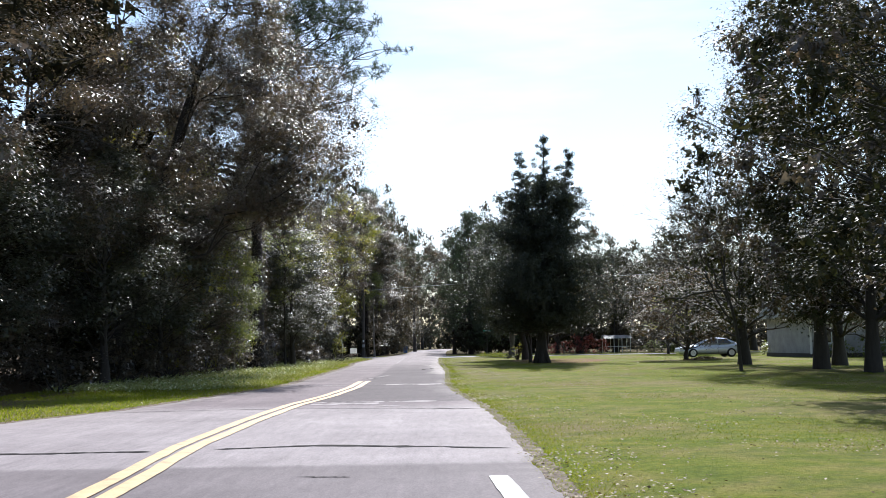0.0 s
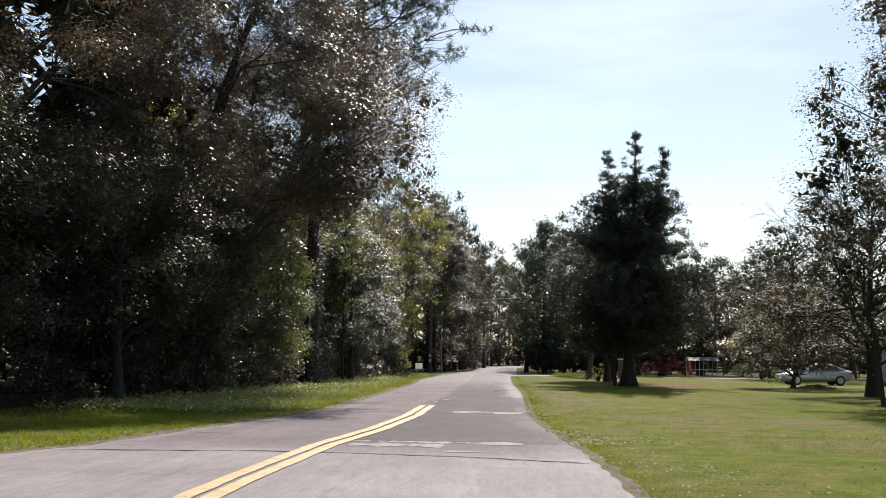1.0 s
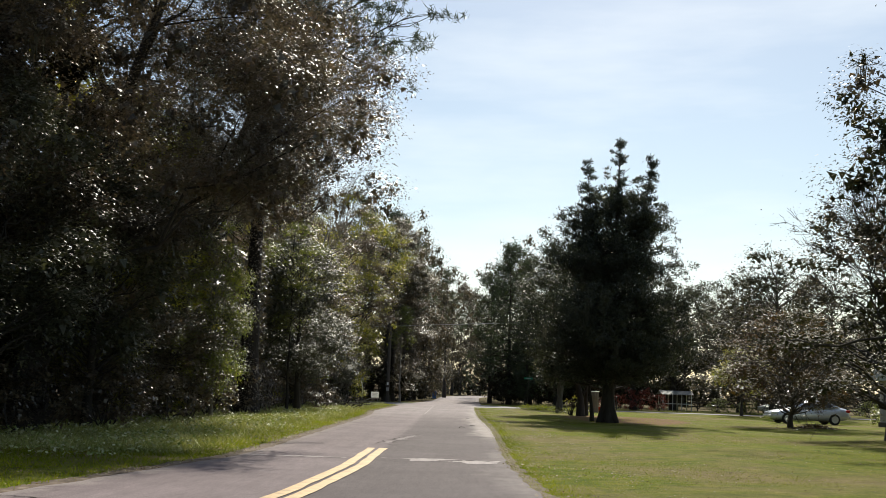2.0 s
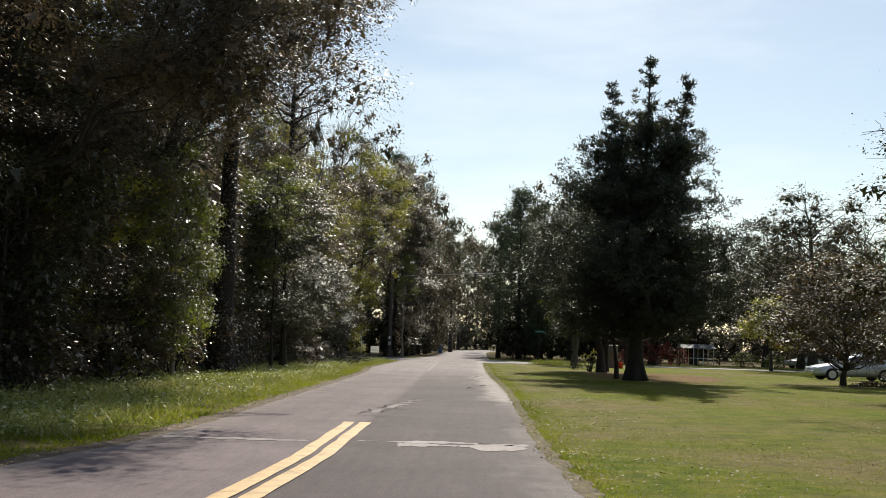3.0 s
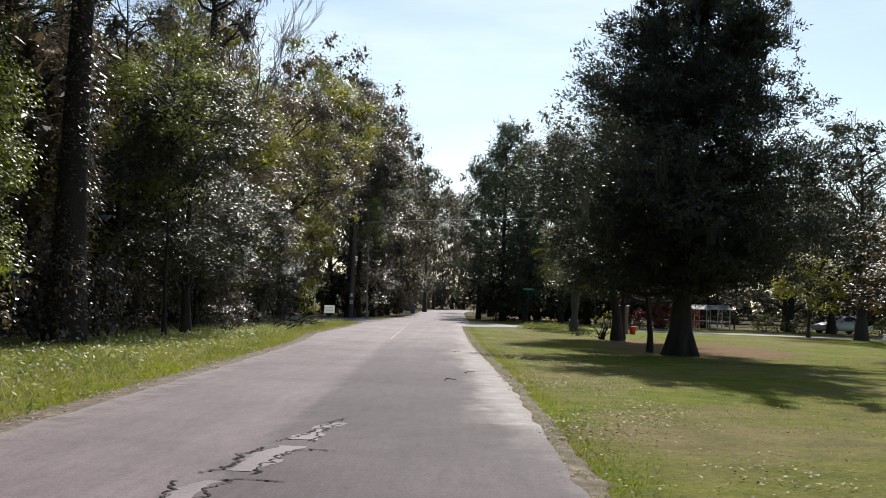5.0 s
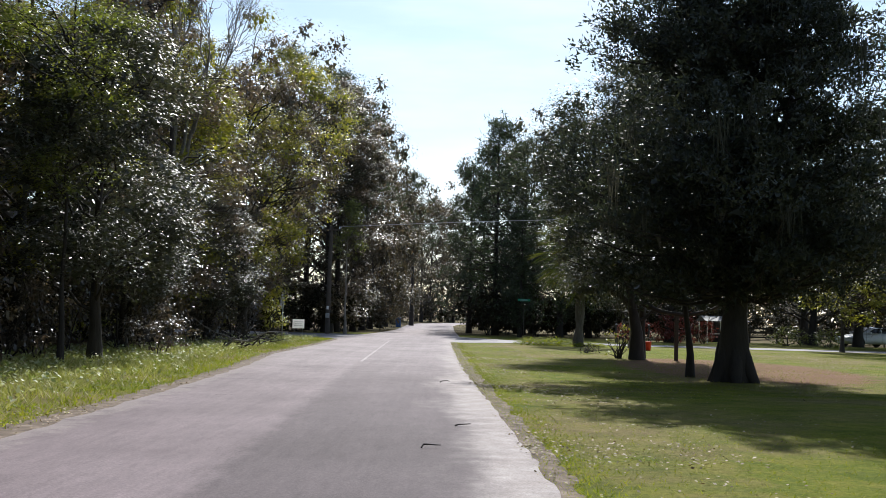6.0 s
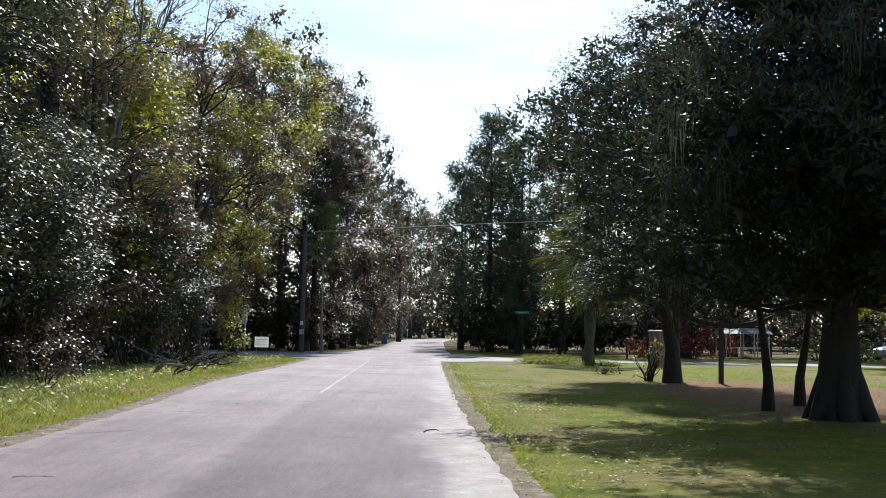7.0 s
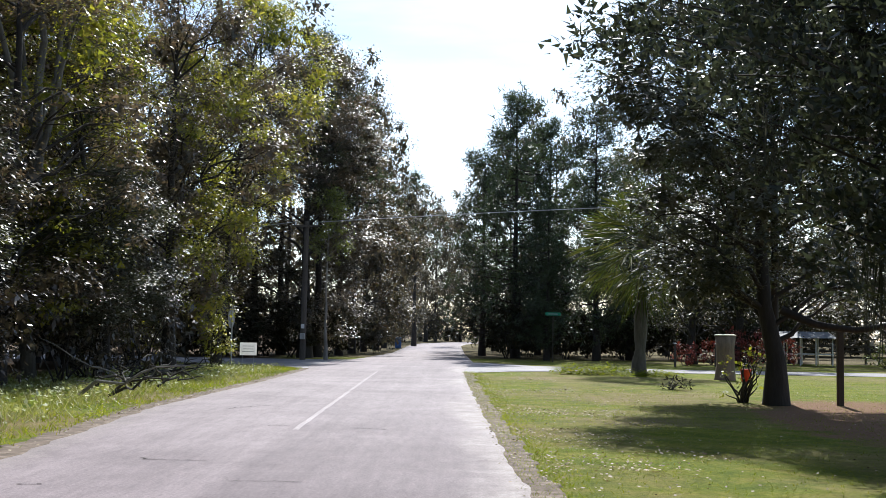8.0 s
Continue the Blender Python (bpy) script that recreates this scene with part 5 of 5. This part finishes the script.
def car(name, label, paint):
    """A saloon car, nose towards -x, built from lofted sections."""
    root = tagged(new(name), label, "car")

    def shell(stations, sides, mat, pname, par, plabel=""):
        # stations: x, half width, bottom z, top z, shoulder
        rings = []
        for x, w, zb, zt, k in stations:
            ring = [(x, -w * 0.86, zb), (x, -w, zb + (zt - zb) * 0.25), (x, -w, zb + (zt - zb) * 0.62), (x, -w * k, zt), (x, 0, zt + 0.03),
                    (x, w * k, zt), (x, w, zb + (zt - zb) * 0.62), (x, w, zb + (zt - zb) * 0.25), (x, w * 0.86, zb)]
            rings.append(ring)
        bm = bmesh.new()
        vr = [[bm.verts.new(p) for p in ring] for ring in rings]
        for a, b in zip(vr, vr[1:]):
            for i in range(9):
                bm.faces.new((a[i], a[(i + 1) % 9], b[(i + 1) % 9], b[i]))
        bm.faces.new(vr[0][::-1])
        bm.faces.new(vr[-1])
        bmesh.ops.recalc_face_normals(bm, faces=bm.faces)
        ob = part(pname, bm, mat, par, plabel, smooth=True)
        md = ob.modifiers.new("round", "SUBSURF")
        md.levels = md.render_levels = 2
        return ob

    body = shell([(-2.42, 0.55, 0.34, 0.6, 0.7), (-2.36, 0.76, 0.24, 0.7, 0.8), (-2.0, 0.88, 0.2, 0.8, 0.84), (-1.2, 0.91, 0.2, 0.93, 0.86), (-0.7, 0.92, 0.2, 0.98, 0.9), (0.4, 0.92, 0.2, 0.99, 0.9),
                  (1.4, 0.92, 0.2, 1.02, 0.88), (1.9, 0.9, 0.22, 1.04, 0.86), (2.3, 0.82, 0.28, 0.98, 0.82), (2.42, 0.66, 0.36, 0.85, 0.75)], 9, paint, "body", root)
    shell([(-1.25, 0.62, 0.9, 0.95, 0.9), (-0.75, 0.76, 0.9, 1.15, 0.86), (-0.2, 0.78, 0.9, 1.4, 0.78), (0.4, 0.78, 0.9, 1.45, 0.77), (1.0, 0.77, 0.9, 1.41, 0.77), (1.6, 0.74, 0.9, 1.2, 0.84), (2.0, 0.62, 0.9, 1.02, 0.9)],
          9, paint, "roof", root)
    for s in (-1, 1):
        for x0, x1, x2, x3, nm in ((-0.78, -0.2, 0.36, 0.38, "window"), (0.46, 0.46, 1.12, 1.46, "window")):
            bm = bmesh.new()
            y0, y1 = s * 0.806, s * 0.715
            vs = [bm.verts.new(p) for p in ((x0, y0, 1.0), (x3, y0, 1.01), (x2, y1, 1.33), (x1, y1, 1.33))]
            f = bm.faces.new(vs)
            r = bmesh.ops.extrude_face_region(bm, geom=[f])
            bmesh.ops.translate(bm, vec=(0, s * 0.02, 0), verts=[v for v in r["geom"] if isinstance(v, bmesh.types.BMVert)])
            bmesh.ops.recalc_face_normals(bm, faces=bm.faces)
            part(nm, bm, GLASS, root)
        part("mirror", box_bm(0.1, 0.2, 0.13, -0.72, s * 1.0, 1.02, 0.03), paint, root)
        part("headlight", box_bm(0.36, 0.3, 0.14, -2.16, s * 0.66, 0.64, 0.04), CLEAR_LENS, root)
        part("tail_light", box_bm(0.26, 0.26, 0.16, 2.26, s * 0.68, 0.84, 0.04), RED_LENS, root)
        part("door_seam", box_bm(0.012, 0.006, 0.6, 0.42, s * 0.924, 0.62, 0), RUBBER, body)
        part("door_handle", box_bm(0.18, 0.03, 0.03, 0.22, s * 0.925, 0.84, 0.01), paint, body)
        for x in (-1.45, 1.4):
            bm = bmesh.new()
            bmesh.ops.create_cone(bm, cap_ends=True, segments=28, radius1=0.33, radius2=0.33, depth=0.22)
            bmesh.ops.bevel(bm, geom=[e for e in bm.edges if abs(e.verts[0].co.z - e.verts[1].co.z) < 0.01], offset=0.03, segments=2, affect="EDGES")
            bmesh.ops.rotate(bm, cent=(0, 0, 0), matrix=Matrix.Rotation(radians(90), 3, "X"), verts=bm.verts)
            bmesh.ops.translate(bm, vec=(x, s * 0.84, 0.33), verts=bm.verts)
            wheel = part("wheel", bm, RUBBER, root, "black tyre")
            bm = bmesh.new()
            bmesh.ops.create_cone(bm, cap_ends=True, segments=20, radius1=0.21, radius2=0.17, depth=0.03)
            bmesh.ops.rotate(bm, cent=(0, 0, 0), matrix=Matrix.Rotation(radians(90 * s), 3, "X"), verts=bm.verts)
            bmesh.ops.translate(bm, vec=(x, s * 0.955, 0.33), verts=bm.verts)
            part("rim", bm, ALLOY, wheel, "silver wheel rim")
    part("bumper", box_bm(0.1, 1.3, 0.16, -2.4, 0, 0.44, 0.04), paint, root)
    part("bumper", box_bm(0.1, 1.4, 0.16, 2.4, 0, 0.5, 0.04), paint, root)
    for x0, z0, x1, z1, w in ((-1.14, 1.0, -0.36, 1.36, 0.56), (1.28, 1.36, 1.86, 1.1, 0.54)):
        bm = bmesh.new()
        vs = [bm.verts.new(p) for p in ((x0, -w, z0), (x1, -w * 0.92, z1), (x1, w * 0.92, z1), (x0, w, z0))]
        f = bm.faces.new(vs)
        r = bmesh.ops.extrude_face_region(bm, geom=[f])
        bmesh.ops.translate(bm, vec=(0, 0, 0.05), verts=[v for v in r["geom"] if isinstance(v, bmesh.types.BMVert)])
        bmesh.ops.recalc_face_normals(bm, faces=bm.faces)
        part("windscreen", bm, GLASS, root)
    return root


sedan = car("sedan_car", "silver-white saloon car parked on the lawn drive", CAR_PAINT)
sedan.matrix_basis = pose(19.7, 82.6, 0, 0, 0, 3)
other = car("sedan_car", "white car parked far across the side street", CAR_WHITE)
other.matrix_basis = pose(29.5, 123.0, 0, 0, 0, 20)

# ---- house behind the lawn trees ----
house = thing("house", "low white clapboard house with a pale metal roof", "house", 29.5, 78.0, 4)
for k in range(14):
    part("clapboard", box_bm(11.0, 0.03, 0.205, 0, -4.0 + 0.004 * (k % 2), 0.3 + 0.19 * k, 0.004, turn=Matrix.Rotation(radians(-4), 4, "X")), SIDING, house)
part("wall", box_bm(10.96, 7.9, 2.8, 0, 0.0, 1.4, 0.0), SIDING, house)
part("foundation", box_bm(11.1, 8.1, 0.28, 0, 0, 0.14, 0.01), GREY_WOOD, house)
bm = bmesh.new()
e, w, h0, h1 = 6.1, 4.8, 2.72, 4.7
vs = [bm.verts.new(p) for p in ((-e, -w, h0), (e, -w, h0), (e, w, h0), (-e, w, h0), (-e, 0, h1), (e, 0, h1))]
for f in ((0, 1, 5, 4), (2, 3, 4, 5), (0, 4, 3), (1, 2, 5), (0, 3, 2, 1)):
    bm.faces.new([vs[i] for i in f])
bmesh.ops.recalc_face_normals(bm, faces=bm.faces)
roof = part("roof", bm, ROOF_METAL, house, "pale standing-seam metal roof")
slope = math.atan2(h1 - h0, w)
for k in range(25):
    part("roof_seam", box_bm(0.03, math.hypot(w, h1 - h0), 0.04, -6.0 + 0.5 * k, -w / 2, (h0 + h1) / 2 + 0.015, 0, turn=Matrix.Rotation(slope, 4, "X")), ROOF_METAL, roof)
part("fascia", box_bm(12.2, 0.04, 0.18, 0, -4.82, 2.66, 0.005), TRIM, house)
for x in (-5.5, 5.5):
    part("corner_board", box_bm(0.12, 0.06, 2.55, x, -4.03, 1.5, 0.005), TRIM, house)
for x, w in ((-4.1, 1.7), (-0.5, 1.0), (3.0, 1.5)):
    win = part("window", box_bm(w, 0.05, 1.25, x, -4.03, 1.6, 0.0), GLASS, house, "dark window")
    for dx in (-w / 2, 0, w / 2):
        part("frame", box_bm(0.07, 0.08, 1.39, x + dx, -4.05, 1.6, 0.005), TRIM, win)
    for dz in (-0.66, 0.66):
        part("frame", box_bm(w + 0.07, 0.085, 0.07, x, -4.05, 1.6 + dz, 0.005), TRIM, win)

# ---- open shed and fence across the side street ----
shed = thing("open_shed", "open shed with a pale metal roof across the side street", "shed", 19.6, 123.5, 0)
shed.matrix_basis = at(19.2, 123.5, 0, 0.62, 0.74)
for x in (-2.2, -0.7, 0.7, 2.2):
    for y in (-2.0, 2.0):
        part("post", rod([(x, y, -0.1), (x, y, 1.3), (x, y, 2.2)], [0.06] * 3, 8), TRIM, shed)
bm = bmesh.new()
vs = [bm.verts.new(p) for p in ((-2.5, -2.5, 2.1), (2.5, -2.5, 2.1), (2.5, 2.5, 2.1), (-2.5, 2.5, 2.1), (-2.5, 0, 2.6), (2.5, 0, 2.6))]
for f in ((0, 1, 5, 4), (2, 3, 4, 5), (0, 4, 3), (1, 2, 5), (0, 3, 2, 1)):
    bm.faces.new([vs[i] for i in f])
bmesh.ops.recalc_face_normals(bm, faces=bm.faces)
part("roof", bm, SHED_METAL, shed, "weathered pale metal roof")
part("rail", box_bm(4.6, 0.05, 0.1, 0, -2.0, 0.9, 0.005), TRIM, shed)

fence = thing("fence", "low dark board fence with pale posts across the side street", "fence", 20.0, 126.5, 0)
for k in range(15):
    part("post", box_bm(0.11, 0.11, 1.35, k * 2.0, 0, 0.6, 0.01), GREY_WOOD, fence)
for z in (0.45, 0.8, 1.1):
    part("rail", box_bm(28.2, 0.04, 0.12, 14.0, -0.08, z, 0.005), DARK_WOOD, fence)
for x, y in ((10.3, 115.1), (12.6, 116.3)):
    post_ob = thing("marker_post", "short pale post beside the side street", "post", x, y)
    part("shaft", rod([(0, 0, -0.15), (0, 0, 0.6), (0, 0, 1.15)], [0.06, 0.06, 0.055], 8), GREY_WOOD, post_ob)
    part("cap", rod([(0, 0, 1.15), (0, 0, 1.18), (0, 0, 1.2)], [0.07, 0.07, 0.03], 8), TRIM, post_ob)

# ---- small things on the lawn ----
stump = thing("tree_stump", "tall pale stump with a sawn top on the lawn", "tree stump", 8.6, 98.4)
rng = np.random.default_rng(7)
bm = rod([(0, 0, -0.1), (0, 0, 0.08), (0.02, 0, 0.5), (0.02, 0, 1.1), (0, 0, 1.55)], [0.43, 0.36, 0.32, 0.32, 0.35], 18)
for v in bm.verts:
    v.co += Vector((rng.normal(), rng.normal(), 0)) * 0.012
part("bark", bm, STUMP, stump, smooth=True)
part("cut_top", rod([(0, 0, 1.545), (0, 0, 1.57), (0, 0, 1.6)], [0.37, 0.38, 0.3], 18), CUT, stump, "pale sawn top")

bucket = thing("bucket", "bright red plastic bucket standing on the lawn", "bucket", 8.95, 97.0)
part("pail", rod([(0, 0, 0.0), (0, 0, 0.2), (0, 0, 0.42), (0, 0, 0.45)], [0.15, 0.17, 0.19, 0.205], 18), RED_PLASTIC, bucket, smooth=True)
a = np.linspace(0, np.pi, 12)
part("handle", rod(np.stack([0.2 * np.cos(a), 0 * a, 0.43 + 0.2 * np.sin(a)], 1), [0.008] * 12, 6), STEEL, bucket, "wire handle")

garden_post = thing("garden_post", "dark wooden post standing in pine straw", "post", 7.7, 84.6)
part("shaft", box_bm(0.13, 0.13, 1.75, 0, 0, 0.75, 0.012), DARK_WOOD, garden_post)
part("cap", box_bm(0.17, 0.17, 0.04, 0, 0, 1.64, 0.008), DARK_WOOD, garden_post)

lawn_bush = shrub("bush", "spindly bush with few yellowing leaves beside the leaning tree", 121, 0.6, 1.35, 16, 130, (0.09, 0.045), YELLOW, "bush", stems=14)
put(lawn_bush, 5.65, 85.0)
# dark plant, in the same shade-toned leaf colour as the thickets
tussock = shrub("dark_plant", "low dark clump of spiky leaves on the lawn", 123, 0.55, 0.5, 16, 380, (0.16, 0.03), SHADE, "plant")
put(tussock, 5.3, 91.0, 0, 0.9, 0.7)
mound = shrub("ground_cover", "low green ground cover round the palm", 124, 1.5, 0.5, 40, 260, (0.2, 0.018), BLADE, "ground cover")
put(mound, 4.6, 102.2, 0, 1.0, 0.6)
copy_thing(mound, at(6.3, 101.8, 90, 1.1, 0.6))
magenta = shrub("azalea_bush", "magenta-red leaved bush across the side street", 125, 1.3, 1.7, 26, 110, (0.16, 0.09), MAGENTA, "bush", group="magenta bushes")
put(magenta, 14.8, 118.2, 0, 0.95, 1.25)
for x, y, s in ((16.9, 119.4, 0.8), (11.4, 118.0, 0.6), (13.2, 119.6, 0.7)):
    copy_thing(magenta, at(x, y, x * 50, s))
hedge = shrub("bush", "round green bush by the side street", 126, 1.2, 1.3, 26, 110, (0.16, 0.09), GREEN, "shrub", group="bushes by the side street")
put(hedge, 22.5, 119.0)
for x, y, s in ((25, 118.5, 0.9), (31, 119, 1.0), (36, 118, 1.1), (24.4, 82.2, 0.9), (26.0, 73.0, 0.8), (28.4, 72.6, 1.1), (30.6, 72.2, 0.9)):
    copy_thing(hedge, at(x, y, x * 40, s))

pile = thing("leaf_pile", "low heap of raked reddish leaves under the small tree", "leaf pile", 16.6, 70.6)
rng = np.random.default_rng(131)
pos = rng.normal(size=(1500, 3)) * (0.9, 0.45, 0)
pos[:, 2] = 0.28 * np.exp(-(pos[:, 0] / 0.9) ** 2 - (pos[:, 1] / 0.5) ** 2) * rng.uniform(0.2, 1, 1500)
part("leaves", quads(leaf_quads(rng, pos, 0.12, 0.08)), BROWN, pile)

debris = thing("fallen_branches", "tangle of fallen grey branches on the verge", "branches", -8.6, 86.5)
rng = np.random.default_rng(141)
for k in range(34):
    u = rng.uniform(0, 1)
    p = np.array([0.5 - 1.1 * u + rng.normal() * 0.35, -4.5 + 11 * u, 0.06])
    d = np.array([rng.uniform(-1, 1), rng.uniform(-1, 1), rng.uniform(0.0, 0.4)])
    q = p + unit(d) * rng.uniform(0.8, 2.6)
    thick = rng.uniform(0.022, 0.045)
    part("branch", rod(bend(rng, p, q, 7, 0.08, 0.05), np.linspace(thick, 0.008, 7), 6), BARK_OAK if k % 3 else BARK_GREY, debris)

bin_ob = thing("wheelie_bin", "blue wheeled bin far down the road", "bin", -5.5, 163.0)
part("body", box_bm(0.55, 0.6, 0.95, 0, 0, 0.5, 0.03), BLUE_PLASTIC, bin_ob)
part("lid", box_bm(0.6, 0.68, 0.06, 0, -0.02, 1.0, 0.02), BLUE_PLASTIC, bin_ob)
for x, y, s in ((-0.8, 67.0, 1), (-0.98, 55.6, 2), (-0.6, 58.0, 3)):
    rng = np.random.default_rng(s)
    tw = part("twig", rod(bend(rng, (x - 0.1, y, 0.045), (x + 0.1, y + 0.12, 0.06), 5, 0.06, 0.05), np.linspace(0.011, 0.005, 5), 6), DARK_WOOD, label="small dark twig lying on the road")
    tagged(tw, category="twig")

# ---- grass and fallen leaves ----


def blades(rng, xy, height, width, lean=0.5):
    n = len(xy)
    a = rng.uniform(0, 2 * np.pi, n)
    h = height * rng.uniform(0.5, 1.4, n)
    base = np.concatenate([xy, np.zeros((n, 1))], 1)
    s = np.stack([np.cos(a), np.sin(a), 0 * a], 1) * width * 0.5
    tip = base + np.stack([rng.normal(size=n) * lean * h, rng.normal(size=n) * lean * h, h], 1)
    v = np.stack([base - s, base + s, tip], 1)
    return v.reshape(-1, 3), np.arange(n * 3).reshape(n, 3)


def scatter(rng, n, x0, x1, y0, y1, power=1.6):
    """Places that thin out with growing y."""
    y = y0 + (y1 - y0) * rng.uniform(0, 1, n) ** power
    return np.stack([rng.uniform(x0, x1, n), y], 1)


rng = np.random.default_rng(151)
xy = scatter(rng, 190000, -0.3, 26, 8, 100, 1.6)
e = road_right(xy[:, 1])
xy = xy[(xy[:, 0] > e + 0.08 + 0.7 * rng.uniform(0, 1, len(xy)) ** 2) & (xy[:, 0] < e + 4 + 0.32 * xy[:, 1])]
tagged(part("lawn_grass", blades(rng, xy, 0.028, 0.011, 1.1), BLADE, label="short mown green lawn grass"), category="grass", kind="stuff")
yy = rng.uniform(8, 103, 30000)
xy = np.stack([road_right(yy) + np.abs(rng.normal(size=30000)) * 0.35 - 0.02 + 0.14 * fractal(yy, yy * 0, 1.3, 8.0), yy], 1)
tagged(part("edge_grass", blades(rng, xy, 0.036, 0.012, 1.0), BLADE, label="ragged grass creeping over the road edge"), category="grass", kind="stuff")
xy = scatter(rng, 150000, -13, -5, 12, 104, 1.1)
e = road_left(xy[:, 1])
xy = xy[(xy[:, 0] < e - 0.22 - 0.5 * rng.uniform(0, 1, len(xy)) ** 2)]
tufts = fractal(xy[:, 0], xy[:, 1], 0.9, 6.0) + 0.6 * fractal(xy[:, 0], xy[:, 1], 2.6, 2.0)
xy = xy[tufts > rng.uniform(-0.75, 0.35, len(xy))]
depth = np.clip((road_left(xy[:, 1]) - xy[:, 0] - 0.8) / 3.0, 0, 1)
near = (depth < rng.uniform(0, 0.45, len(xy))) | (xy[:, 1] < 36)
tagged(part("verge_grass", blades(rng, xy[near], 0.07, 0.02, 0.8), BLADE, label="green grass along the road verge"), category="grass", kind="stuff")
tagged(part("verge_weeds", blades(rng, xy[~near], 0.17, 0.024, 0.8), WEED, label="pale taller weeds and dry grass before the woods"), category="grass", kind="stuff")
yr, yl = rng.uniform(8, 100, 4500), rng.uniform(15, 100, 9000)
xy = np.concatenate([scatter(rng, 42000, -0.3, 20, 9, 95, 1.5), scatter(rng, 14000, -10.5, -5, 20, 100, 1.0), scatter(rng, 24000, -0.4, 2.4, 12, 102, 0.8), np.stack([road_right(yr) + np.abs(rng.normal(size=4500)) * 0.5, yr], 1), np.stack([road_left(yl) - np.abs(rng.normal(size=9000)) * 0.5, yl], 1)])
xy = xy[(xy[:, 0] > road_right(xy[:, 1]) - 0.1) | (xy[:, 0] < road_left(xy[:, 1]))]
drifts = fractal(xy[:, 0], xy[:, 1], 0.4, 4.0) + 0.5 * fractal(xy[:, 0], xy[:, 1], 1.7, 9.0)
xy = xy[rng.uniform(0, 1, len(xy)) < np.clip(0.18 + 1.6 * drifts, 0.08, 1)]
pos = np.concatenate([xy, rng.uniform(0.025, 0.055, (len(xy), 1))], 1)
tagged(part("fallen_leaves", quads(lying_quads(rng, pos, 0.042, 0.03)), LITTER, label="scattered dry fallen leaves on the grass"), category="fallen leaves", kind="stuff")
xy = scatter(rng, 30000, -12.5, -6, 34, 103, 1.0)
xy = xy[(xy[:, 0] < road_left(xy[:, 1]) - 0.9 - rng.uniform(0, 1.2, len(xy)))]
xy = xy[fractal(xy[:, 0], xy[:, 1], 0.8, 11.0) + 0.6 * fractal(xy[:, 0], xy[:, 1], 2.2, 3.0) > rng.uniform(-0.4, 0.5, len(xy))]
pos = np.concatenate([xy, rng.uniform(0.03, 0.24, (len(xy), 1))], 1)
tagged(part("verge_plants", quads(leaf_quads(rng, pos, 0.1, 0.06)), WEED_LEAF, label="pale broad-leaved weeds before the woods"), category="weeds", kind="stuff")
